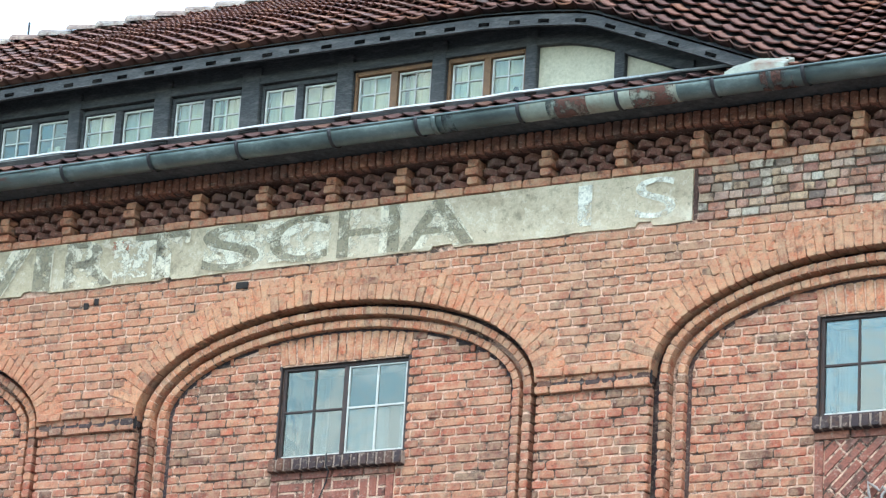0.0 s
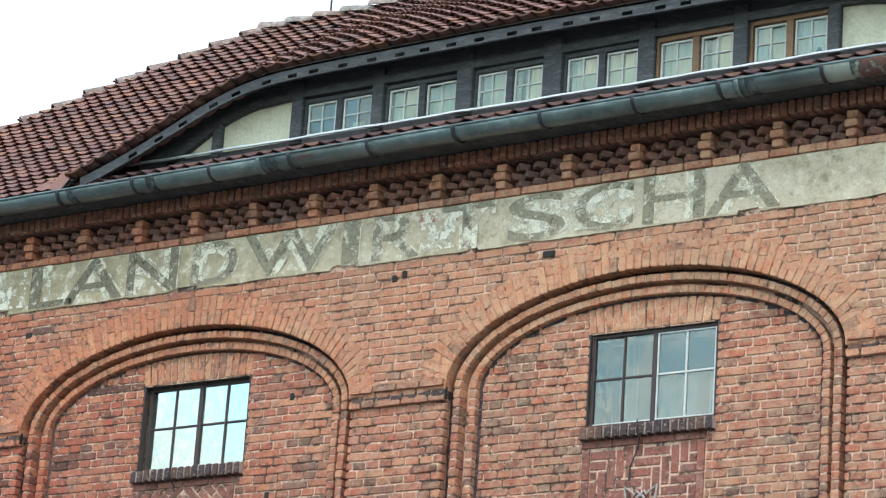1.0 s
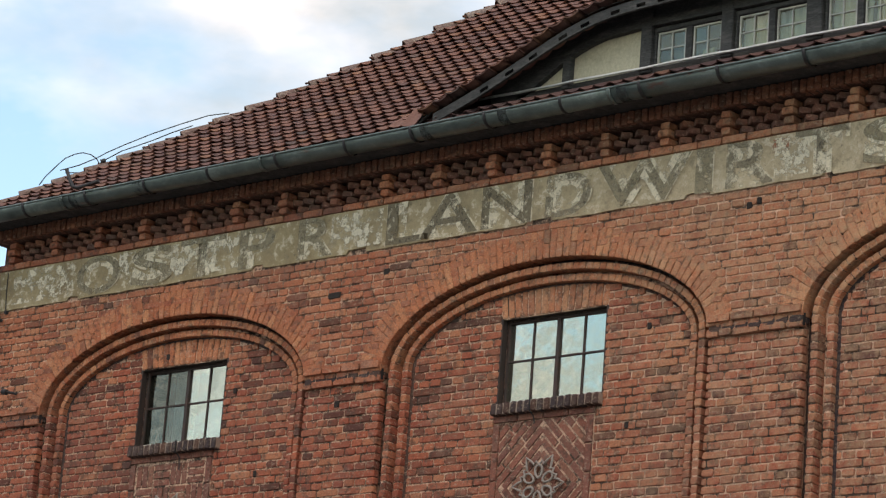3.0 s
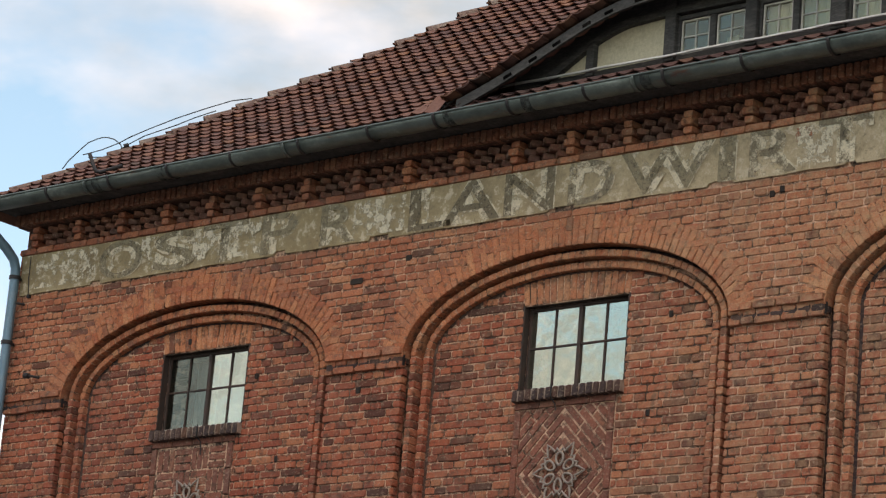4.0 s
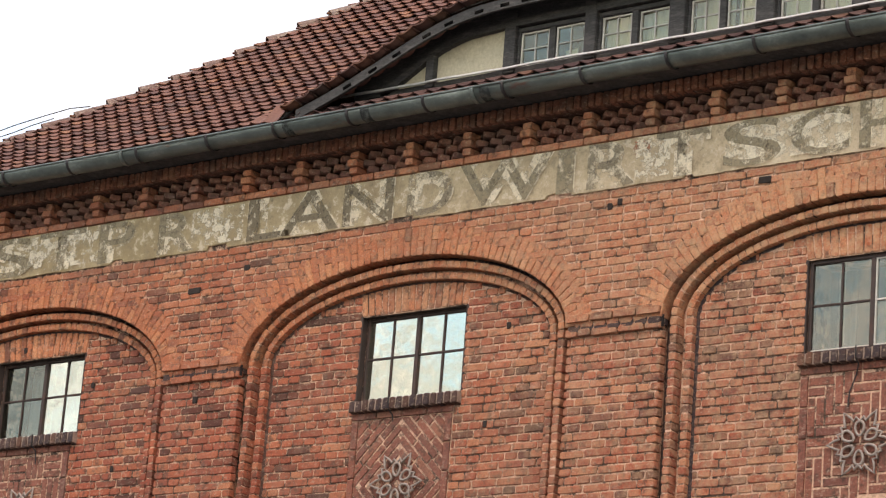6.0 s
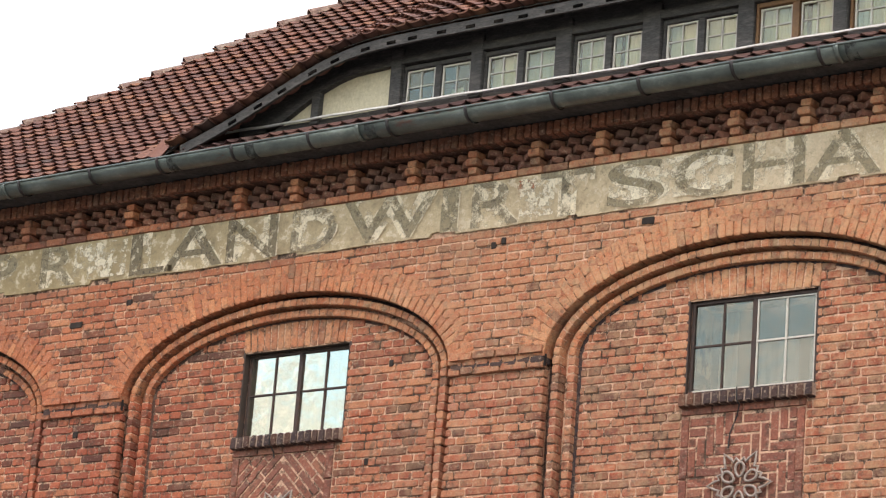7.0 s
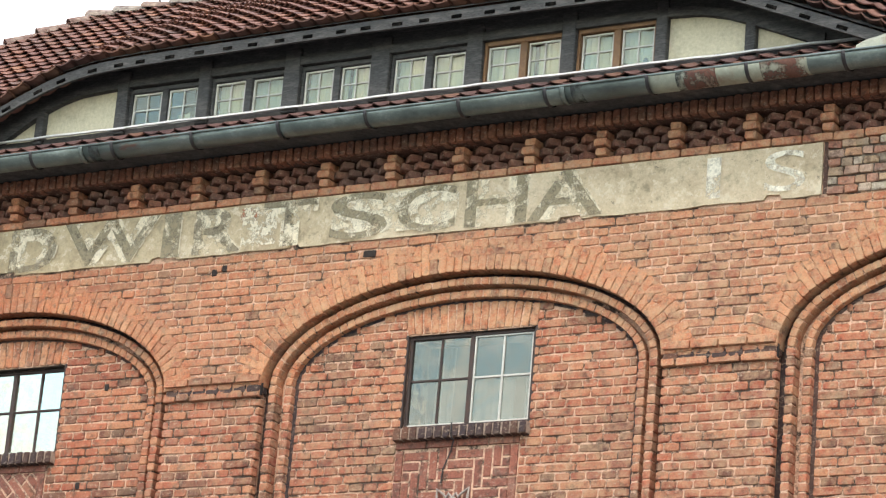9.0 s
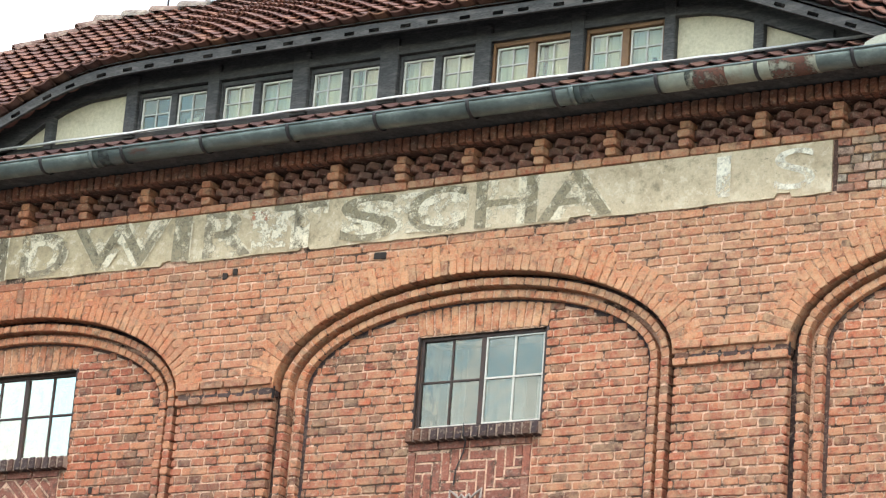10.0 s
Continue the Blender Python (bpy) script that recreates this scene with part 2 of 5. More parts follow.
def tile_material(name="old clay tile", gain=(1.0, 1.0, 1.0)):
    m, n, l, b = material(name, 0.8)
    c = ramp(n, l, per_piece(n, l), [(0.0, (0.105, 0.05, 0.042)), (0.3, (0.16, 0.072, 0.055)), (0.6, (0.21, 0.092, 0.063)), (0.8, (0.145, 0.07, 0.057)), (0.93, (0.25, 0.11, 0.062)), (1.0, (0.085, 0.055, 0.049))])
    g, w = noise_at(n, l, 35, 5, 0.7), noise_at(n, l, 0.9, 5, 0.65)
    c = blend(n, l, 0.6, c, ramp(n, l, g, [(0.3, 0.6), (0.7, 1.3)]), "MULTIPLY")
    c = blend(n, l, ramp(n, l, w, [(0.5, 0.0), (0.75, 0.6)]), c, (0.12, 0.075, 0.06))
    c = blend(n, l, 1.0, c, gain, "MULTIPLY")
    l.new(c, b.inputs["Base Color"])
    bump(n, l, b, g, 0.4, 0.006)
    return m


MAT_TILE = tile_material()
# Purplish copy of the tile, darkened for shade and dirt below the dormer.
MAT_APRON = tile_material("shade-darkened purplish clay tile", (0.62, 0.68, 0.78))
MAT_HIP = brick_material("weathered hip tile", [(0.0, (0.14, 0.075, 0.062)), (0.5, (0.19, 0.12, 0.1)), (1.0, (0.2, 0.155, 0.135))], 0.3, 0.3, 27.0)
MAT_RIDGE = brick_material("lichened ridge tile", [(0.0, (0.2, 0.13, 0.105)), (0.5, (0.27, 0.22, 0.19)), (1.0, (0.24, 0.215, 0.19))], 0.25, 0.4, 25.0)


def glass_material(name, mirror, tint):
    m, n, l, b = material(name)
    n.remove(b)
    out = n["Material Output"]
    t, g, x = n.new("ShaderNodeBsdfTransparent"), n.new("ShaderNodeBsdfGlossy"), n.new("ShaderNodeMixShader")
    t.inputs[0].default_value = (*tint, 1)
    g.inputs["Roughness"].default_value = 0.03
    k = n.new("ShaderNodeBump")
    k.inputs["Strength"].default_value, k.inputs["Distance"].default_value = 0.15, 0.015
    l.new(noise_at(n, l, 5, 2, 0.5), k.inputs["Height"])
    l.new(k.outputs[0], g.inputs["Normal"])
    g.inputs[0].default_value = (0.92, 0.96, 0.82, 1)
    x.inputs[0].default_value = mirror
    for a, c in ((t.outputs[0], x.inputs[1]), (g.outputs[0], x.inputs[2]), (x.outputs[0], out.inputs[0])):
        l.new(a, c)
    return m




# ---- small builders ----
def mesh_object(name, verts, faces, mat, parent=None, smooth=False):
    me = bpy.data.meshes.new(name)
    me.from_pydata([tuple(v) for v in verts], [], faces)
    me.materials.append(mat)
    if smooth:
        me.polygons.foreach_set("use_smooth", [True] * len(me.polygons))
    me.update()
    ob = new(name, me)
    ob.parent = parent
    return ob


def part(name, bm, mat, parent, label=""):
    me = bpy.data.meshes.new(name)
    bm.to_mesh(me)
    bm.free()
    me.materials.append(mat)
    ob = new(name, me)
    ob.parent = parent
    return tagged(ob, label)


def box_into(bm, x0, x1, y0, y1, z0, z1, bevel=0.0):
    r = bmesh.ops.create_cube(bm, size=1.0, matrix=Matrix.Translation(((x0 + x1) / 2, (y0 + y1) / 2, (z0 + z1) / 2)) @ Matrix.Diagonal((x1 - x0, y1 - y0, z1 - z0, 1)))
    if bevel:
        edges = {e for v in r["verts"] for e in v.link_edges}
        bmesh.ops.bevel(bm, geom=list(edges), offset=bevel, segments=1, affect="EDGES")


def box(name, x0, x1, y0, y1, z0, z1, mat, parent=None, bevel=0.0, label=""):
    bm = bmesh.new()
    box_into(bm, x0, x1, y0, y1, z0, z1, bevel)
    return part(name, bm, mat, parent, label)


def tube(name, points, radius, mat, parent=None, resolution=3):
    cu = bpy.data.curves.new(name, "CURVE")
    cu.dimensions, cu.bevel_depth, cu.bevel_resolution, cu.use_fill_caps = "3D", radius, resolution, True
    s = cu.splines.new("POLY")
    s.points.add(len(points) - 1)
    for p, q in zip(s.points, points):
        p.co = (*q, 1)
    cu.materials.append(mat)
    ob = new(name, cu)
    ob.parent = parent
    return ob


def brick_verts(w, h, d, rng, edge=0.005, round_=0.01, wear=0.003):
    """A worn brick w wide (x), h high (z), d deep (y, front at y=0), centred in x and z: an eight-sided face with eased edges."""
    def ring(a, b, y, r):
        pts = [(-a + r, -b), (a - r, -b), (a, -b + r), (a, b - r), (a - r, b), (-a + r, b), (-a, b - r), (-a, -b + r)]
        return [(x + rng.uniform(-wear, wear), y + rng.uniform(-wear, wear) * 0.6, z + rng.uniform(-wear, wear)) for x, z in pts]
    r = min(round_, 0.3 * min(w, h))
    e = min(edge, 0.2 * min(w, h))
    v = ring(w / 2 - e, h / 2 - e, 0.0, r) + ring(w / 2, h / 2, e * 1.3, r) + [(x, d, z) for x, z in ((-w / 2, -h / 2), (w / 2, -h / 2), (w / 2, h / 2), (-w / 2, h / 2))]
    f = [tuple(range(8))]
    f += [(i, i + 8, (i + 1) % 8 + 8, (i + 1) % 8) for i in range(8)]
    f += [(8, 16, 17, 9), (10, 9, 17), (10, 17, 18, 11), (12, 11, 18), (12, 18, 19, 13), (14, 13, 19), (14, 19, 16, 15), (8, 15, 16)]
    return v, f


class Heap:
    """Many small pieces gathered into one mesh."""
    def __init__(self):
        self.v, self.f = [], []

    def add(self, v, f, m=None):
        k = len(self.v)
        self.v += [tuple(m @ Vector(p)) for p in v] if m is not None else v
        self.f += [tuple(i + k for i in q) for q in f]

    def done(self, name, mat, parent=None, label="", kind="stuff"):
        return tagged(mesh_object(name, self.v, self.f, mat, parent), label, kind=kind)


RNG = random.Random(7)


def brick_meshes(name, w, h, d, mat, count=4):
    out = []
    for _ in range(count):
        v, f = brick_verts(w, h, d, RNG)
        me = bpy.data.meshes.new(name)
        me.from_pydata(v, [], f)
        me.materials.append(mat)
        out.append(me)
    return out


def piece(name, meshes, parent, m):
    ob = new(name, RNG.choice(meshes))
    ob.parent = parent
    ob.matrix_basis = m
    return ob


# ---- the building's measures ----
BAY, BAYS = 4.6315, (0, 1, 2, 3)
SPRING = 8.25
BAND, REVEAL, ORDER, INNER = (2.10, 1.10), (1.83, 0.83), (1.705, 0.735), (1.585, 0.645)
Y_PIER, Y_ORDER_A, Y_ORDER_B, Y_PANEL = 0.035, 0.06, 0.11, 0.165
X_LEFT, X_RIGHT, Y_BACK = -2.71, 20.0, 9.3
WIN_HALF, WIN_LOW, WIN_TOP, WIN_SHIFT = 0.587, 7.835, 8.62, 0.045
COURSE, JOINT = 0.0745, 0.011
Z_LOW = 6.62
EAVE_Y, EAVE_Z, PITCH = -0.45, 10.365, 0.768
RIDGE_RUN = 4.8
HIP_X = -2.95
RIDGE_Y, RIDGE_Z = EAVE_Y + RIDGE_RUN, EAVE_Z + PITCH * RIDGE_RUN
END_X = 22.0


def arch(ab, dx):
    """Height of an arch line over its springing, or None beside it."""
    q = 1 - (dx / ab[0]) ** 2
    return ab[1] * math.sqrt(q) if q >= 0 else None


def arch_half(ab, dz):
    q = 1 - (dz / ab[1]) ** 2
    return ab[0] * math.sqrt(q) if q > 0 else 0.0


# ---- ground ----
box("ground", -900, 900, -900, 900, -0.3, 0.0, MAT_GROUND)
tagged(bpy.data.objects["ground"], "grey paved street ground reaching the horizon", "ground", kind="structure")

# ---- front wall: mortar core with recessed bays ----
wall, recess = Heap(), Heap()


def block(h, x0, x1, y0, y1, z0, z1):
    v = [(x, y, z) for x in (x0, x1) for y in (y0, y1) for z in (z0, z1)]
    h.add(v, [(0, 1, 3, 2), (4, 6, 7, 5), (0, 4, 5, 1), (2, 3, 7, 6), (0, 2, 6, 4), (1, 5, 7, 3)])


def arched_plate(h, cx, ab, y0, y1, x0, x1, z1, z_foot):
    """A plate from x0 to x1 with an arched opening that stands on jambs down to z_foot."""
    n = 48
    block(h, x0, cx - ab[0], y0, y1, z_foot, z1)
    block(h, cx + ab[0], x1, y0, y1, z_foot, z1)
    xs = [cx - ab[0] * math.cos(math.pi * i / n) for i in range(n + 1)]
    zs = [SPRING + (arch(ab, x - cx) or 0.0) for x in xs]
    v = [(x, y, z) for x, za in zip(xs, zs) for y, z in ((y0, za), (y0, z1), (y1, za), (y1, z1))]
    f = []
    for i in range(n):
        k, q = 4 * i, 4 * i + 4
        f += [(k, q, q + 1, k + 1), (k, k + 2, q + 2, q), (k + 2, k + 3, q + 3, q + 2)]
    h.add(v, f)


Z_CORE = 9.9
for i in BAYS:
    cx = i * BAY
    left, right = (X_LEFT if i == 0 else cx - BAY / 2), cx + BAY / 2
    # spandrel in front, stepped back below the springing
    for x0, x1 in ((left, cx - REVEAL[0] - 0.03), (cx + REVEAL[0] + 0.03, right)):
        block(wall, x0, x1, Y_PIER + 0.009, Y_ORDER_A + 0.098, 0, SPRING - 0.06)
    arched_plate(wall, cx, (REVEAL[0] + 0.03, REVEAL[1] + 0.03), 0.009, Y_ORDER_A + 0.098, left, right, Z_CORE, SPRING - 0.06)
    arched_plate(recess, cx, (ORDER[0] + 0.02, ORDER[1] + 0.02), Y_ORDER_A + 0.1, Y_ORDER_B + 0.09, left, right, Z_CORE, 0)
    arched_plate(recess, cx, (INNER[0] + 0.02, INNER[1] + 0.02), Y_ORDER_B + 0.092, Y_PANEL + 0.085, left, right, Z_CORE, 0)
    y0, y1 = Y_PANEL + 0.009, 0.55
    wx = cx + WIN_SHIFT
    block(wall, left, wx - WIN_HALF, y0, y1, 0, Z_CORE)
    block(wall, wx + WIN_HALF, right, y0, y1, 0, Z_CORE)
    block(wall, wx - WIN_HALF, wx + WIN_HALF, y0, y1, 0, WIN_LOW - 0.11)
    block(wall, wx - WIN_HALF, wx + WIN_HALF, y0, y1, WIN_TOP, Z_CORE)
block(wall, BAYS[-1] * BAY + BAY / 2, X_RIGHT, 0.01, 0.55, 0, Z_CORE)
block(wall, X_LEFT, X_RIGHT, 0.1, 0.55, Z_CORE, 10.36)
wall_front = wall.done("wall_front", MAT_MORTAR, None, "red brick front wall with arched blind bays", "structure")
tagged(wall_front, category="wall")
# Dark clinker backing puts the steps' shadow lines behind the arch orders into colour.
recess.done("recess_core", MAT_CLINKER, wall_front, kind="")
for name, a in (("wall_west", (X_LEFT, X_LEFT + 0.4, 0.56, Y_BACK, 0, 10.36)), ("wall_east", (X_RIGHT - 0.4, X_RIGHT, 0.56, Y_BACK, 0, 10.36)), ("wall_north", (X_LEFT + 0.4, X_RIGHT - 0.4, Y_BACK - 0.4, Y_BACK, 0, 10.36))):
    tagged(box(name, *a, MAT_BRICK), "plain red brick outer wall", "wall", kind="structure")
# Unseen wall added behind the camera; it blocks low sky and closes the place.
tagged(box("wall_unseen", -70, 90, -31, -30, 0, 11, plain_material("grey added-wall render", (0.4, 0.38, 0.35), 0.9, 0, 0.3, 0.8)), "unseen plain grey wall added to block low sky light", "wall", kind="structure")
tagged(box("floor", X_LEFT + 0.4, X_RIGHT - 0.4, 0.56, Y_BACK - 0.4, 6.6, 6.8, MAT_DARKROOM), "dim grey upper storey floor", "floor", kind="structure")
tagged(box("ceiling", X_LEFT + 0.4, X_RIGHT - 0.4, 0.56, Y_BACK - 0.4, 9.9, 10.1, MAT_DARKROOM), "dim grey upper storey ceiling", "ceiling", kind="structure")

# ---- roof: one curved sheet with an eyebrow dormer ----
DORMER_MID, DORMER_Y, DORMER_SLOPE = 8.335, -0.3, 0.6
MAIN_AT_LIP = EAVE_Z + PITCH * (DORMER_Y - EAVE_Y) - 0.01


def lip(x):
    """Height of the dormer roof's front edge: a soft sweep on the west side, a straight fall from a corner on the east."""
    return float(np.interp(x, [3.035, 3.4, 3.78, 4.135, 4.435, 4.79, 5.07, 5.3, 5.6, 6.4, 8.3, 10.6, 11.1, 11.55, 12.2, 12.85, 13.25],
                           [MAIN_AT_LIP, 10.575, 10.69, 10.82, 10.94, 11.09, 11.2, 11.255, 11.285, 11.3, 11.31, 11.29, 11.255, 11.195, 10.925, 10.65, MAIN_AT_LIP]))


def smooth_lip(x):
    s = 0.16 if 4.2 < x < 8 else 0.09 if x < 8 else 0.035
    return sum(lip(x + o * s) for o in (-2, -1, 0, 1, 2)) / 5


def sag(run):
    """How far the old roof sinks, by the run from the eaves."""
    return 0.085 * math.sin(math.pi * min(max(run, 0.0), 4.0) / 4.0)


def main_z(y, x=9.0):
    return EAVE_Z + PITCH * (y - EAVE_Y) - sag(y - EAVE_Y) * min(1.0, max(0.0, (4.5 - x) / 4.5))


def roof_z(x, y):
    """Roof surface behind the dormer's lip."""
    m = main_z(y, x)
    if y < DORMER_Y:
        return m
    t = min(1.0, (y - DORMER_Y) / (RIDGE_Y - DORMER_Y))
    rise = max(0.0, smooth_lip(x) - MAIN_AT_LIP)
    return m + rise * (1 - t) + 0.9 * rise * t * (1 - t) ** 2


def in_dormer(x):
    return abs(x - DORMER_MID) < 4.95


def deck(name, x0, x1, y_start, drop, label):
    """Boarding under the tiles, clipped along the hip."""
    xs = list(np.arange(x0, x1 + 1e-6, 0.12))
    rows = 26
    v, f = [], []
    for x in xs:
        top = min(RIDGE_Y, EAVE_Y + (x - HIP_X))
        for j in range(rows + 1):
            y = y_start(x) + (max(top, y_start(x)) - y_start(x)) * j / rows
            v.append((x, y, roof_z(x, y) - drop))
    n = rows + 1
    for i in range(len(xs) - 1):
        for j in range(rows):
            a, b = i * n + j, (i + 1) * n + j
            f.append((a, b, b + 1, a + 1))
    ob = mesh_object(name, v, f, MAT_TIMBER)
    return tagged(ob, label, "roof", kind="structure")


roof = deck("roof", HIP_X + 0.02, END_X, lambda x: DORMER_Y if in_dormer(x) else EAVE_Y, 0.035, "red pantiled hipped roof with an eyebrow dormer")
mesh_object("lower_deck", [(3.2, EAVE_Y, EAVE_Z - 0.075), (13.5, EAVE_Y, EAVE_Z - 0.075), (13.5, 0.06, main_z(0.06) - 0.075), (3.2, 0.06, main_z(0.06) - 0.075)], [(0, 1, 2, 3)], MAT_TIMBER, roof)
mesh_object("back_slope", [(HIP_X + RIDGE_RUN + 0.1, RIDGE_Y + 0.05, RIDGE_Z - 0.1), (END_X, RIDGE_Y + 0.05, RIDGE_Z - 0.1), (END_X, 2 * RIDGE_Y - EAVE_Y, EAVE_Z - 0.1), (HIP_X, 2 * RIDGE_Y - EAVE_Y, EAVE_Z - 0.1), (HIP_X + 0.1, EAVE_Y + 0.05, EAVE_Z - 0.16)], [(0, 1, 2, 3), (0, 3, 4)], MAT_TILE, roof)

# ---- gutter ----
GUT_Y, GUT_Z, GUT_R = -0.485, 10.325, 0.105
gutter = tagged(new("gutter"), "patinated half-round zinc gutter along the eaves", "gutter")


def trough(x0, x1, r, name="trough", mat=MAT_GUTTER, label=""):
    n, v, f = 14, [], []
    for x in (x0, x1):
        for rr in (r, r - 0.006):
            for k in range(n + 1):
                a = math.pi + math.pi * k / n
                v.append((x, GUT_Y + rr * math.cos(a), GUT_Z + rr * math.sin(a)))
    m = n + 1
    for k in range(n):
        f += [(k, k + 1, 2 * m + k + 1, 2 * m + k), (m + k, 3 * m + k, 3 * m + k + 1, m + k + 1), (k, m + k, m + k + 1, k + 1), (2 * m + k, 2 * m + k + 1, 3 * m + k + 1, 3 * m + k)]
    f += [(0, 2 * m, 3 * m, m), (n, m + n, 3 * m + n, 2 * m + n)]
    ob = mesh_object(name, v, f, mat, gutter, True)
    return tagged(ob, label)


joints = [-2.95, -1.2, 1.56, 5.72, 10.38, 13.2, 17.0, END_X]
for a, b in zip(joints, joints[1:]):
    trough(a, b, GUT_R)
for x in joints[1:-1]:
    trough(x - 0.02, x + 0.02, GUT_R + 0.008, "joint_collar")
MAT_PALEZINC = plain_material("pale rust-streaked zinc", (0.27, 0.29, 0.23), 0.6, 0.1, 0.3, 3.5, (0.17, 0.065, 0.035), 0.95)
MAT_RUST = worn_paint("flaking brown rust", (0.12, 0.055, 0.04), 0.42, 0.56, 8, 4)
MAT_SEAM = worn_paint("black streaked solder", (0.03, 0.035, 0.035), 0.42, 0.6, 9, 14)
trough(11.1, 12.45, GUT_R + 0.004, "patched_length", MAT_PALEZINC, "pale rust-streaked repair length")
tube("rim", [(-2.95, GUT_Y - GUT_R, GUT_Z), (END_X, GUT_Y - GUT_R, GUT_Z)], 0.011, MAT_GUTTER, gutter)
for x in (-2.62, -1.762, -0.849, -0.01, 0.865, 1.764, 2.647, 3.46, 4.33, 5.19, 6.05, 6.87, 7.735, 8.58, 9.45, 10.231, 11.121, 11.96, 12.749, 13.47, 14.3, 15.15, 16.0):
    trough(x - 0.015, x + 0.015, GUT_R + 0.013, "bracket", MAT_STEEL, "dark iron gutter bracket")
for x in (-1.039, -0.12, 3.622, 4.53, 5.854, 10.506, 11.411):
    trough(x - 0.05, x + 0.05, GUT_R + 0.005, "seam", MAT_SEAM, "soldered seam with black streaks")
for a, b in ((11.43, 11.7), (12.07, 12.43), (13.13, 13.38)):
    trough(a, b, GUT_R + 0.008, "rust_patch", MAT_RUST, "brown flaking rust patch")

# ---- windows of the blind bays ----
MAT_MIRRORY = glass_material("cloud-reflecting window glass", 0.5, (0.8, 0.84, 0.8))
MAT_PALE = glass_material("hazy bluish window glass", 0.13, (0.56, 0.65, 0.67))
MAT_DIM = glass_material("dim window glass", 0.13, (0.55, 0.62, 0.62))
MAT_SILLBED = plain_material("grimy sill mortar", (0.3, 0.22, 0.17), 0.95, 0, 0.5, 20, (0.08, 0.06, 0.05), 0.6)


def bars(name, rects, y0, y1, mat, parent, bevel=0.004, label=""):
    bm = bmesh.new()
    for x0, x1, z0, z1 in rects:
        box_into(bm, x0, x1, y0, y1, z0, z1, bevel)
    return part(name, bm, mat, parent, label)


def ring_rects(x0, x1, z0, z1, w):
    return [(x0, x0 + w, z0, z1), (x1 - w, x1, z0, z1), (x0 + w, x1 - w, z0, z0 + w), (x0 + w, x1 - w, z1 - w, z1)]


def pane(x0, x1, z0, z1, y, mat, parent):
    """A slightly uneven sheet of old glass."""
    t, u = RNG.uniform(-0.003, 0.003), RNG.uniform(-0.003, 0.003)
    v = [(x0, y, z0), (x1, y + t, z0), (x1, y + t + u, z1), (x0, y + u, z1)]
    v += [(a, b + 0.004, c) for a, b, c in v]
    ob = mesh_object("pane", v, [(0, 1, 2, 3), (7, 6, 5, 4), (0, 4, 5, 1), (1, 5, 6, 2), (2, 6, 7, 3), (3, 7, 4, 0)], mat, parent)
    ob.visible_shadow = False
    return ob


def drape(name, x0, x1, z0, z1, y, amp, folds, mat, label):
    """A hanging cloth with folds."""
    n, v, f = 40, [], []
    for i in range(n + 1):
        x = x0 + (x1 - x0) * i / n
        a = y + amp * math.sin(folds * 2 * math.pi * i / n) + 0.3 * amp * math.sin(2.7 * folds * i / n * 6.28 + 1)
        v += [(x, a, z0), (x, a + 0.01, z1), (x, a + 0.006, z0), (x, a + 0.016, z1)]
    for i in range(n):
        k = 4 * i
        f += [(k, k + 4, k + 5, k + 1), (k + 2, k + 3, k + 7, k + 6)]
    return tagged(mesh_object(name, v, f, mat, None, True), label, "curtain")


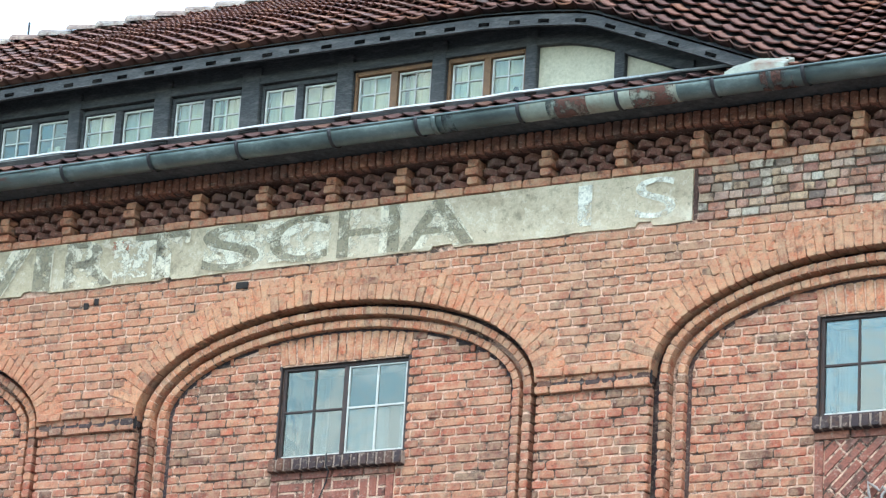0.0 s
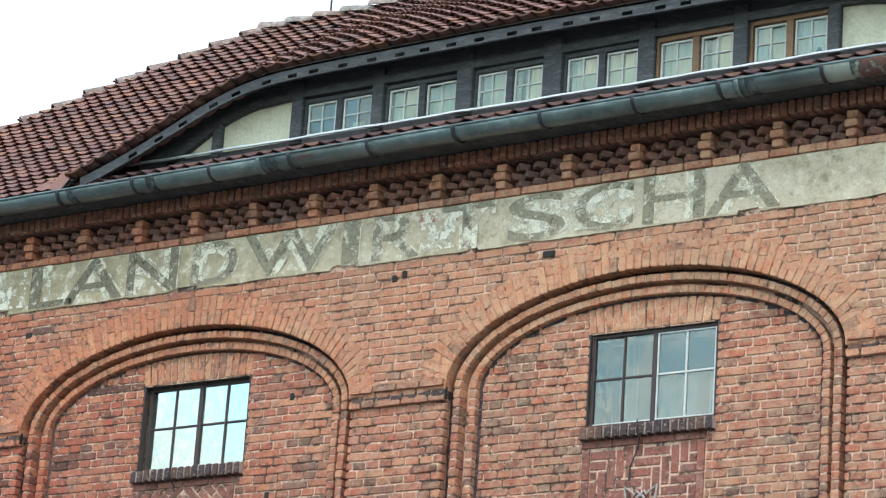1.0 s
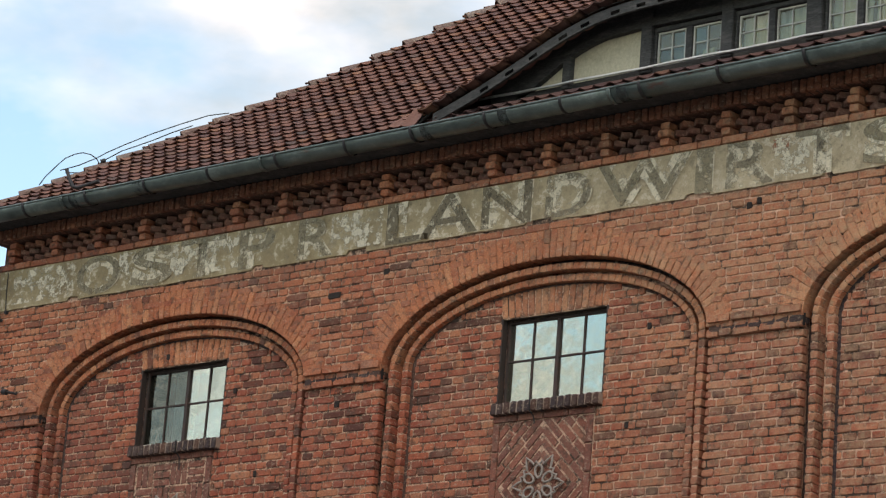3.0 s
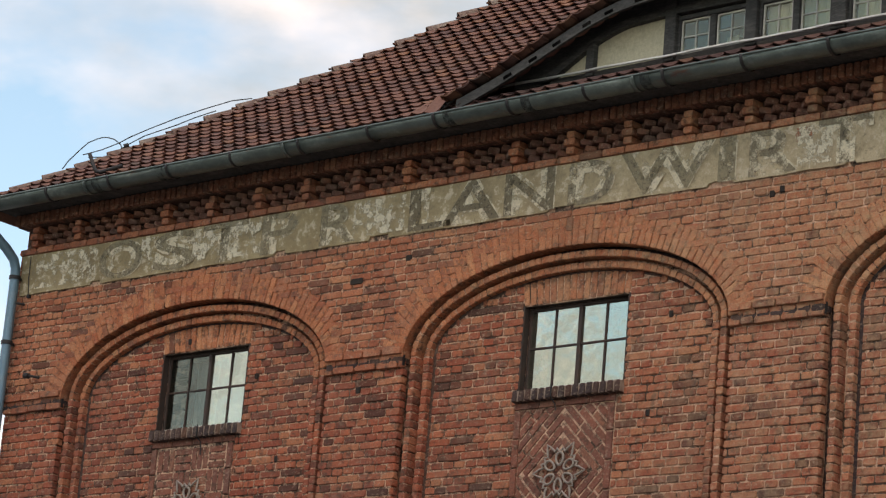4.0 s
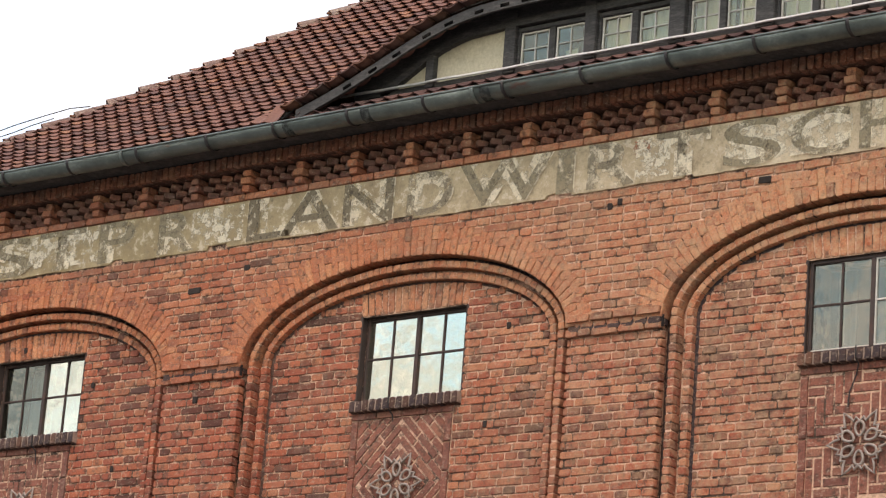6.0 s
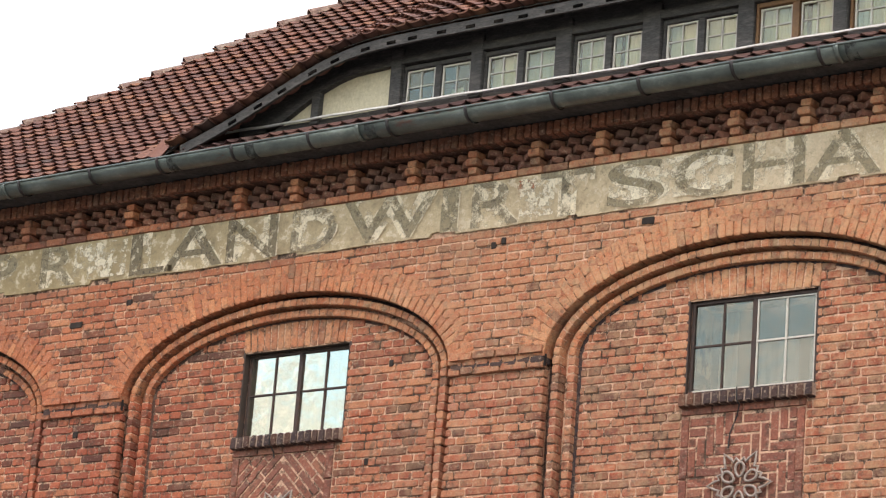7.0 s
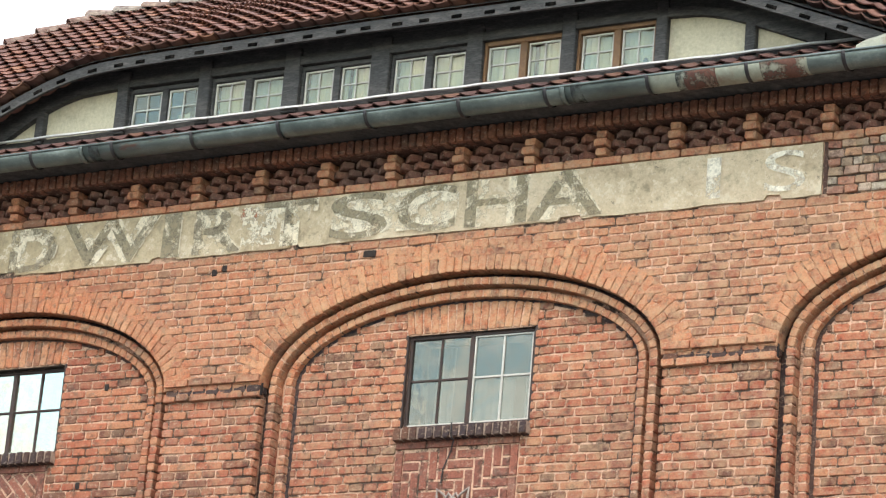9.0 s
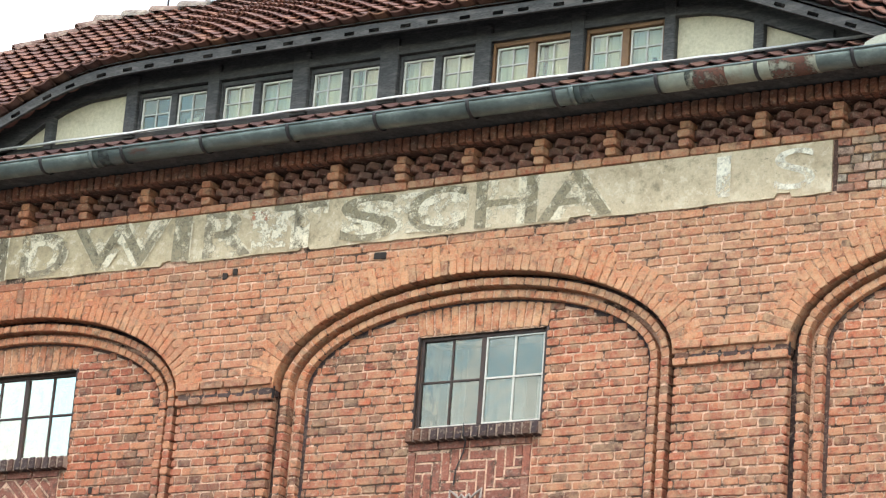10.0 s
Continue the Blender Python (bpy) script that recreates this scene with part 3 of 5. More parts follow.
SILL_BRICK = brick_meshes("sill_brick", 0.061, 0.108, 0.16, MAT_CLINKER)
LOOKS = ((0.262, MAT_DIM, MAT_MIRRORY, MAT_IRON), (0.262, MAT_MIRRORY, MAT_MIRRORY, MAT_IRON), (0.222, MAT_PALE, MAT_PALE, MAT_WHITEWOOD), (0.222, MAT_PALE, MAT_PALE, MAT_WHITEWOOD))
for i, (yf, glass_l, glass_r, bar_r) in zip(BAYS, LOOKS):
    cx = i * BAY + WIN_SHIFT
    win = tagged(new(f"window_{i + 1}"), "dark iron two-sash factory window with small panes", "window", kind="structure")
    x0, x1, z0, z1 = cx - WIN_HALF + 0.004, cx + WIN_HALF - 0.004, WIN_LOW, WIN_TOP - 0.003
    w, m, g = 0.028, 0.02, 0.0085
    bars("window_frame", ring_rects(x0, x1, z0, z1, w), yf - 0.02, yf + 0.05, MAT_IRON, win)
    bars("mullion", [(cx - m, cx + m, z0 + w, z1 - w)], yf - 0.022, yf + 0.04, MAT_IRON, win)
    zm = z0 + 0.52 * (z1 - z0)
    for a, b, glass, bar_mat in ((x0 + w, cx - m, glass_l, MAT_IRON), (cx + m, x1 - w, glass_r, bar_r)):
        mid = (a + b) / 2
        if bar_mat is MAT_WHITEWOOD:
            bars("sash", ring_rects(a, b, z0 + w, z1 - w, 0.014), yf - 0.013, yf + 0.025, MAT_WHITEWOOD, win, 0.002)
        else:
            bars("bottom_rail", [(a, b, z0 + w, z0 + w + 0.012)], yf - 0.013, yf + 0.025, MAT_WHITEWOOD, win, 0.002)
        bars("glazing_bar", [(mid - g, mid + g, z0 + w + 0.013, z1 - w)], yf - 0.012, yf + 0.02, bar_mat, win, 0.002)
        bars("glazing_bar", [(a, mid - g, zm - g, zm + g), (mid + g, b, zm - g, zm + g)], yf - 0.012, yf + 0.02, bar_mat, win, 0.002)
        for u0, u1 in ((a, mid - g), (mid + g, b)):
            for w0, w1 in ((z0 + w, zm - g), (zm + g, z1 - w)):
                pane(u0, u1, w0, w1, yf, glass, win)
    for a, b in ((cx - WIN_HALF - 0.02, cx - WIN_HALF + 0.003), (cx + WIN_HALF - 0.003, cx + WIN_HALF + 0.02)):
        box("reveal", a, b, Y_PANEL + 0.004, yf - 0.02, WIN_LOW - 0.01, WIN_TOP + 0.006, MAT_IRON, win)
    box("head", cx - WIN_HALF, cx + WIN_HALF, Y_PANEL + 0.02, yf - 0.021, WIN_TOP - 0.002, WIN_TOP + 0.01, MAT_IRON, win)
    count = 16
    for k in range(count):
        x = cx - 0.615 + 1.225 * (k + 0.5) / count
        piece("sill_brick", SILL_BRICK, win, pose(x, 0.095 + RNG.uniform(-0.005, 0.005), WIN_LOW - 0.056 + RNG.uniform(-0.003, 0.003), -6, RNG.uniform(-1, 1)))
    box("sill_bed", cx - 0.605, cx + 0.605, 0.107, yf, WIN_LOW - 0.108, WIN_LOW - 0.012, MAT_SILLBED, win)

drape("curtain", -0.52, -0.2, 6.8, 8.7, 0.62, 0.035, 4, MAT_CURTAIN, "pale net curtain hanging behind a window")
drape("curtain", 0.12, 0.66, 6.8, 8.7, 0.7, 0.03, 4, MAT_CURTAIN, "pale net curtain hanging behind a window")
drape("curtain", BAY - 0.6, BAY + 0.66, 6.8, 8.75, 0.66, 0.03, 9, MAT_CURTAIN, "closed white net curtain behind a window")
MAT_BLUEWALL = plain_material("pale blue-grey plaster", (0.36, 0.42, 0.43), 0.9, 0, 0.15, 2, (0.28, 0.33, 0.35), 0.4)
for c in (2 * BAY, 3 * BAY):
    tagged(box("partition", c - 1.1, c + 1.3, 0.98, 1.02, 6.8, 9.9, MAT_BLUEWALL), "pale blue plastered partition behind the window", "partition")
    # Half-height cloths added to imitate the paler reflection in the lower panes.
    drape("reflection_cloth", c - 0.22, c + 0.2, 6.8, 8.36, 0.66, 0.012, 3, MAT_CURTAIN, "white half-height cloth behind bluish glass, standing in for a reflection")
    drape("reflection_cloth", c + 0.3, c + 0.75, 6.8, 8.36, 0.66, 0.012, 3, MAT_CURTAIN, "white half-height cloth behind bluish glass, standing in for a reflection")
    drape("curtain", c - 0.6, c - 0.42, 6.8, 8.75, 0.75, 0.03, 2, MAT_CURTAIN, "narrow white net curtain behind bluish glass")

# ---- dormer ----
MAT_SLOT = plain_material("slot darkness", (0.003, 0.003, 0.003), 0.9, 0, 0.1)
MAT_SLOT.node_tree.nodes["Principled BSDF"].inputs["Specular IOR Level"].default_value = 0.0
dormer = tagged(new("dormer"), "long tarred timber eyebrow dormer with small casements", "dormer")


def under(x):
    """Lower edge of the dormer's curved beam."""
    g = float(np.interp(x, [4.3, 4.74, 4.95, 5.17, 5.6, 11.0, 11.26, 11.5, 11.66, 11.8, 12.3], [10.66, 10.91, 11.0, 11.06, 11.085, 11.065, 11.05, 10.99, 10.93, 10.87, 10.66]))
    return g if 4.3 < x < 12.3 else 10.66


def ribbon(name, x0, x1, section, mat, step=0.1, smooth=False):
    """A solid swept along x; section(x) gives its corners (y, z) in order."""
    xs = list(np.arange(x0, x1 + 1e-6, step))
    v, f = [], []
    m = len(section(xs[0]))
    for x in xs:
        v += [(x, y, z) for y, z in section(x)]
    for i in range(len(xs) - 1):
        for k in range(m):
            a, b = i * m + k, i * m + (k + 1) % m
            f.append((a, a + m, b + m, b))
    f += [tuple(range(m)), tuple(reversed(range((len(xs) - 1) * m, len(xs) * m)))]
    return mesh_object(name, v, f, mat, dormer, smooth)


def sheet_top(x, y):
    return roof_z(x, y) - 0.045


ribbon("arch_beam", 3.9, 12.8, lambda x: [(-0.0, min(under(x), sheet_top(x, 0) - 0.02)), (-0.0, sheet_top(x, 0.0)), (0.11, sheet_top(x, 0.11)), (0.11, min(under(x), sheet_top(x, 0) - 0.02))], MAT_TIMBER)
ribbon("curved_rib", 4.25, 12.35, lambda x: [(-0.03, max(under(x), 10.68)), (-0.03, max(under(x), 10.68) + 0.075), (-0.002, max(under(x), 10.68) + 0.075), (-0.002, max(under(x), 10.68))], MAT_TIMBER)


def edge_low(x, h):
    return max(smooth_lip(x) - h, main_z(DORMER_Y) - 0.02)


ribbon("fascia", 3.45, 13.2, lambda x: [(-0.285, edge_low(x, 0.135)), (-0.285, smooth_lip(x) - 0.04), (-0.255, smooth_lip(x) - 0.035), (-0.255, edge_low(x, 0.135))], MAT_TIMBER)
ribbon("soffit", 3.7, 13.0, lambda x: [(-0.254, edge_low(x, 0.13)), (-0.254, edge_low(x, 0.11)), (-0.002, sheet_top(x, -0.002) - 0.002), (-0.002, sheet_top(x, -0.002) - 0.025)], MAT_TIMBER)
# Solid black blocks paint the darkness of the fascia's open slots.
for k in range(31):
    x = 4.05 + 0.285 * k + RNG.uniform(-0.03, 0.03)
    z = smooth_lip(x) - 0.1
    if z > main_z(DORMER_Y) + 0.03:
        tilt = math.atan2(smooth_lip(x + 0.05) - smooth_lip(x - 0.05), 0.1)
        m = Matrix.Translation((x, -0.287, z)) @ Matrix.Rotation(-tilt, 4, "Y") @ Matrix.Diagonal((0.095, 0.006, 0.03, 1))
        bm = bmesh.new()
        bmesh.ops.create_cube(bm, size=1.0, matrix=m)
        part("slot_shade", bm, MAT_SLOT, dormer)

POSTS = ((4.74, 4.83), (5.61, 5.73), (6.48, 6.60), (7.36, 7.52), (8.23, 8.41), (9.15, 9.30), (10.04, 10.165), (10.885, 10.985), (11.67, 11.76))
for a, b in POSTS:
    top = min(under((a + b) / 2) + (0.15 if 5.5 < a < 11.2 else 0.03), 11.26)
    box("post", a, b, -0.035 + RNG.uniform(-0.004, 0.004), 0.1, 10.65, top, MAT_TIMBER, dormer, 0.008)
box("sill_beam", 4.2, 12.4, 0.0, 0.12, 10.58, 10.7, MAT_TIMBER, dormer, 0.006)
n_fl, v_fl, f_fl = 90, [], []
for i in range(n_fl + 1):
    x = 3.75 + (12.95 - 3.75) * i / n_fl
    w = 0.003 * math.sin(x * 5.3) + 0.002 * math.sin(x * 13) - 0.005 * (x - 6.5) - 0.045
    v_fl += [(x, -0.07, main_z(-0.07) + 0.065 + w), (x, -0.042, main_z(-0.05) + 0.078 + w), (x, -0.042, main_z(-0.05) + 0.05 + w)]
for i in range(n_fl):
    k = 3 * i
    f_fl += [(k, k + 3, k + 4, k + 1), (k + 1, k + 4, k + 5, k + 2)]
mesh_object("lead_flashing", v_fl, f_fl, MAT_LEAD, dormer)


def mound(x):
    """Height of the buckled zinc patch where the dormer meets the eaves."""
    return max(0.0, math.sin(math.pi * (x - 12.78) / 0.52)) ** 0.6 + 0.08 * math.sin(x * 31)


zinc = ribbon("zinc_sheet", 12.79, 13.29, lambda x: [(-0.46, 10.39), (-0.45, 10.41 + 0.05 * mound(x)), (-0.36, 10.46 + 0.07 * mound(x)), (-0.24, 10.54 + 0.04 * mound(x)), (-0.24, 10.5)], MAT_PALEZINC, 0.04)
tagged(zinc, "pale buckled zinc sheet at the dormer's end")
for a, b in ((4.32, 4.745), (4.825, 5.615), (10.98, 11.675), (11.755, 12.28)):
    ribbon("plaster_panel", a, b, lambda x: [(0.03, 10.66), (0.03, under(x) + 0.01), (0.08, under(x) + 0.01), (0.08, 10.66)], MAT_CREAM, (b - a) / 8)
tagged(box("attic_back_wall", 4.0, 12.7, 1.3, 1.36, 10.15, 11.3, MAT_DARKROOM), "dim plastered wall inside the attic", "wall", kind="structure")


def casement(a, b, frame_mat, glass, label):
    """A pair of small four-pane sashes between two posts."""
    w = tagged(new("casement_window"), label, "window", "dormer casements")
    z0, z1, mid = 10.7, 11.03, (a + b) / 2
    bars("outer_frame", [(a, a + 0.025, z0, z1 + 0.04), (b - 0.025, b, z0, z1 + 0.04), (a + 0.025, b - 0.025, z1, z1 + 0.04), (mid - 0.032, mid + 0.032, z0, z1)], 0.01, 0.07, frame_mat, w)
    for p, q in ((a + 0.03, mid - 0.036), (mid + 0.036, b - 0.03)):
        lean = RNG.uniform(-0.006, 0.012)
        sash = bars("sash", ring_rects(p, q, z0 + 0.005, z1 - 0.006, 0.018), 0.028 + lean, 0.055 + lean, MAT_WHITEWOOD, w, 0.003)
        c = (p + q) / 2
        zc = z0 + 0.5 * (z1 - z0)
        bars("muntin", [(c - 0.0065, c + 0.0065, z0 + 0.023, z1 - 0.024), (p + 0.018, c - 0.0065, zc - 0.006, zc + 0.006), (c + 0.0065, q - 0.018, zc - 0.006, zc + 0.006)], 0.03 + lean, 0.048 + lean, MAT_WHITEWOOD, sash, 0.002)
        for u0, u1 in ((p + 0.018, c - 0.0065), (c + 0.0065, q - 0.018)):
            for w0, w1 in ((z0 + 0.023, zc - 0.006), (zc + 0.006, z1 - 0.024)):
                pane(u0, u1, w0, w1, 0.042 + lean, glass, sash)
    return w


MAT_SMALLGLASS = glass_material("small pane glass", 0.09, (0.85, 0.87, 0.8))
MAT_NET = plain_material("yellowed net curtain", (0.62, 0.6, 0.48), 0.9, 0, 0.3, 16, (0.4, 0.39, 0.32), 0.6, (5, 1, 1))
for k, ((_, a), (b, _)) in enumerate(zip(POSTS[1:7], POSTS[2:8])):
    casement(a + 0.002, b - 0.002, MAT_BROWNWOOD if k > 3 else MAT_TIMBER, MAT_SMALLGLASS, "white four-pane casements in a brown wooden frame" if k > 3 else "white four-pane casements in a dark timber frame")
    if k:
        gap = a + (b - a) * RNG.uniform(0.4, 0.6)
        drape("curtain", a + 0.02, gap - 0.02, 10.68, 11.08, 0.12, 0.014, 3, MAT_NET, "yellowed net curtain behind small dormer panes")
        drape("curtain", gap + 0.02, b - RNG.uniform(0.02, 0.08), 10.68, 11.08, 0.13, 0.014, 3, MAT_NET, "yellowed net curtain behind small dormer panes")
    else:
        drape("curtain", a + 0.42, b - 0.2, 10.7, 10.85, 0.16, 0.01, 2, MAT_NET, "small scrap of pale curtain behind dormer panes")

jar = tagged(new("jar"), "small dark jar standing behind a dormer pane", "jar")
tube("body", [(10.76, 0.085, 10.7), (10.76, 0.085, 10.755)], 0.026, MAT_STEEL, jar)
tube("lid", [(10.76, 0.085, 10.755), (10.76, 0.085, 10.775)], 0.017, MAT_IRON, jar)

# ---- downpipe, hooks, wires, rods ----
pipe = tagged(new("downpipe"), "blue-grey zinc downpipe with a swan neck at the corner", "downpipe")
tube("swan_neck", [(-2.78, -0.47, 10.225), (-2.78, -0.47, 10.15), (-2.77, -0.44, 10.08), (-2.74, -0.34, 9.99), (-2.7, -0.22, 9.89), (-2.67, -0.13, 9.79), (-2.66, -0.1, 9.7), (-2.66, -0.095, 9.6)], 0.052, MAT_PIPE, pipe, 5)
tube("pipe", [(-2.66, -0.095, 9.62), (-2.66, -0.095, 0.05)], 0.05, MAT_PIPE, pipe, 5)
for z in (9.6, 8.9, 7.4, 5.4, 3.4, 1.4):
    tube("clamp", [(-2.66, -0.095, z - 0.02), (-2.66, -0.095, z + 0.02)], 0.06, MAT_STEEL, pipe, 5)
    box("clamp_arm", -2.675, -2.645, -0.05, 0.0, z - 0.012, z + 0.012, MAT_STEEL, pipe)
for x, z, y in ((-2.597, 9.326, 0.0), (-2.232, 8.508, 0.0)):
    hook = tagged(new("wall_hook"), "black iron wall hook in the brickwork", "hook")
    tube("shank", [(x + 0.05, 0.06, z), (x + 0.02, -0.06, z - 0.005), (x - 0.06, -0.09, z + 0.01)], 0.014, MAT_STEEL, hook)
    tube("knob", [(x - 0.09, -0.09, z + 0.012), (x - 0.03, -0.085, z + 0.0)], 0.03, MAT_STEEL, hook)
cable = tagged(new("wall_cable"), "thin dark cable running down the plaster band", "cable")
tube("strand", [(-2.53, -0.02, 9.83), (-2.525, -0.022, 9.6), (-2.5, -0.022, 9.41)], 0.005, MAT_STEEL, cable, 2)
box("cable_clip", -2.515, -2.48, -0.03, 0.0, 9.385, 9.42, MAT_STEEL, cable)

holder = tagged(new("lightning_conductor"), "thin black lightning conductor wires at the roof hip", "lightning conductor")
tube("bent_bar", [(-1.42, -0.36, 10.71), (-1.36, -0.36, 10.6), (-1.3, -0.36, 10.51), (-1.25, -0.34, 10.49), (-1.03, -0.25, 10.56)], 0.02, MAT_STEEL, holder)
tube("wire_loop", [(-2.35, 0.1, 10.81), (-2.31, 0.14, 10.91), (-2.27, 0.18, 10.98), (-2.23, 0.21, 11.04), (-2.18, 0.27, 11.13), (-2.12, 0.33, 11.18), (-2.085, 0.365, 11.2), (-2.05, 0.4, 11.21), (-2.0, 0.46, 11.2), (-1.95, 0.5, 11.16), (-1.93, 0.52, 11.12), (-1.935, 0.515, 11.09), (-1.96, 0.49, 11.06)], 0.006, MAT_STEEL, holder, 2)
tube("wire", [(-2.21, 0.24, 10.99), (-2.13, 0.32, 11.035), (-2.07, 0.38, 11.07), (-1.95, 0.5, 11.165), (-1.87, 0.58, 11.245), (-1.75, 0.7, 11.345), (-1.55, 0.9, 11.5), (-1.35, 1.1, 11.635), (-1.15, 1.3, 11.76), (-1.0, 1.45, 11.81)], 0.006, MAT_STEEL, holder, 2)
tube("wire", [(-2.17, 0.28, 10.97), (-2.07, 0.38, 10.985), (-2.01, 0.44, 11.0), (-1.96, 0.49, 11.06), (-1.89, 0.56, 11.15), (-1.83, 0.62, 11.21), (-1.77, 0.68, 11.27), (-1.55, 0.9, 11.42), (-1.41, 1.04, 11.53), (-1.26, 1.19, 11.63)], 0.006, MAT_STEEL, holder, 2)
tube("clamp_ball", [(-1.92, 0.54, 11.13), (-1.88, 0.57, 11.15)], 0.026, MAT_STEEL, holder)
rod = tagged(new("lightning_rod"), "thin grey lightning rod on the ridge", "lightning rod")
tube("rod", [(2.65, RIDGE_Y, RIDGE_Z - 0.05), (2.65, RIDGE_Y, RIDGE_Z + 0.21)], 0.012, MAT_STEEL, rod)


# ---- iron rosettes on the panels under the windows ----
def rosette(cx, cz, y):
    ob = tagged(new("rosette"), "pale iron snowflake rosette on the brick panel", "wall ornament", "facade rosettes")
    for k in range(6):
        a = radians(30 + 60 * k)
        loop = []
        for j in range(13):
            q = 2 * math.pi * j / 12
            r, s = 0.118 - 0.058 * math.cos(q), 0.036 * math.sin(q) * (1.1 - 0.25 * math.cos(q))
            loop.append((cx + r * math.cos(a) - s * math.sin(a), y, cz + r * math.sin(a) + s * math.cos(a)))
        tube("petal", loop, 0.011, MAT_ROSETTE, ob, 2)
        tip = []
        for da, r in ((-30, 0.175), (-21, 0.215), (-13, 0.185), (-9, 0.22), (0, 0.29), (9, 0.22), (13, 0.185), (21, 0.215), (30, 0.175)):
            b = radians(60 * k + da)
            tip.append((cx + r * math.cos(b), y, cz + r * math.sin(b)))
        tube("point", tip, 0.011, MAT_ROSETTE, ob, 2)
    return ob


MAT_ROSETTE = plain_material("weathered pale iron", (0.34, 0.29, 0.25), 0.8, 0.1, 0.4, 20, (0.15, 0.1, 0.08), 0.5)
for i in BAYS:
    rosette(i * BAY + 0.01, 7.06, 0.14)

for x, low in ((2 * BAY - 0.02, 7.36), (BAY - 0.1, 7.62), (0.12, 7.55)):
    lead = tagged(new("hanging_cable"), "thin dark cable hanging from a window sill", "cable")
    tube("strand", [(x, 0.085, 7.84), (x, 0.085, 7.74), (x + 0.01, 0.12, 7.7), (x - 0.02, 0.145, 7.62), (x - 0.08, 0.148, 0.5 * (7.6 + low)), (x - 0.09, 0.148, low)] if low < 7.5 else [(x, 0.085, 7.84), (x, 0.085, 7.73), (x + 0.01, 0.14, 7.68), (x + 0.02, 0.145, low)], 0.006, MAT_STEEL, lead, 2)

# ---- plaster band with its faded lettering ----
BAND_X0, BAND_X1, BAND_Z0, BAND_Z1 = -2.66, 12.37, 9.425, 9.85
n_b, v_b, f_b = 700, [], []
for i in range(n_b + 1):
    x = BAND_X0 + (BAND_X1 - BAND_X0) * i / n_b
    bite = noise.noise((x * 2.3, 9, 0))
    ragged = 0.01 * noise.noise((x * 3, 0, 0)) + 0.007 * noise.noise((x * 14, 3, 0)) + 0.006 * noise.noise((x * 37, 5, 0)) + (0.035 if bite > 0.3 else 0.0)
    end = 0.02 * noise.noise((1, i, 7)) if i in (0, n_b) else 0
    for z in (BAND_Z0 + ragged, BAND_Z0 + 0.14, BAND_Z0 + 0.28, BAND_Z1):
        v_b.append((x + end, -0.012 + 0.012 * noise.noise((x * 2, z * 4, 5)), z))
    v_b.append((x, 0.03, BAND_Z1))
    v_b.append((x, 0.03, BAND_Z0 + ragged))
for i in range(n_b):
    k = 6 * i
    f_b += [(k + j, k + 6 + j, k + 7 + j, k + 1 + j) for j in range(3)] + [(k + 3, k + 9, k + 10, k + 4), (k + 5, k + 11, k + 6, k)]
f_b += [(0, 1, 2, 3, 4, 5), tuple(6 * n_b + j for j in (5, 4, 3, 2, 1, 0))]
band = tagged(mesh_object("plaster_band", v_b, f_b, MAT_PLASTER), "weathered grey-green plaster band with faded painted capitals", "plaster band", kind="structure")


MAT_DARKLETTER = worn_paint("worn dark lettering", (0.19, 0.155, 0.1), 0.36, 0.52, 13, 0, 0.85)
MAT_MIDLETTER = worn_paint("weathered olive lettering", (0.27, 0.225, 0.145), 0.38, 0.54, 11, 5, 0.7)
MAT_FAINT = worn_paint("faint brown lettering", (0.24, 0.2, 0.135), 0.42, 0.6, 9, 3, 0.9)
MAT_PALEPAINT = worn_paint("flaking pale paint", (0.69, 0.605, 0.445), 0.45, 0.53, 10, 6)
MAT_WHITELETTER = worn_paint("worn white lettering paint", (0.76, 0.71, 0.58), 0.36, 0.56, 8, 11)


def letter(ch, x0, x1, mat, y, grow=0.0, z0=9.475, z1=9.81):
    cu = bpy.data.curves.new("glyph", "FONT")
    cu.body, cu.extrude, cu.resolution_u, cu.offset = ch, 0.0, 6, grow
    tmp = new("glyph", cu)
    bpy.context.view_layer.update()
    me = bpy.data.meshes.new_from_object(tmp.evaluated_get(bpy.context.evaluated_depsgraph_get()))
    bpy.data.objects.remove(tmp)
    xs, ys = [v.co.x for v in me.vertices], [v.co.y for v in me.vertices]
    g = 0.035 if grow else 0.0
    sx, sz = (x1 - x0 + 2 * g) / (max(xs) - min(xs)), (z1 - z0 + 2 * g) / (max(ys) - min(ys))
    ax, az = min(xs), min(ys)
    for v in me.vertices:
        v.co = (x0 - g + (v.co.x - ax) * sx, y, z0 - g + (v.co.y - az) * sz)
    me.materials.clear()
    me.materials.append(mat)
    ob = new("letter", me)
    ob.parent = band
    ob.visible_shadow = False
    return ob


LETTERS = (("O", -1.42, -0.86), ("S", -0.62, -0.1), ("T", 0.06, 0.62), ("P", 0.88, 1.28), ("R", 1.66, 2.05), ("L", 2.79, 3.24), ("A", 3.2, 3.83), ("N", 3.94, 4.45), ("D", 4.68, 5.12),
           ("W", 5.26, 6.2), ("I", 6.32, 6.43), ("R", 6.64, 7.07), ("T", 7.34, 7.8), ("S", 8.01, 8.5), ("C", 8.66, 9.14), ("H", 9.3, 9.8), ("A", 9.88, 10.48))
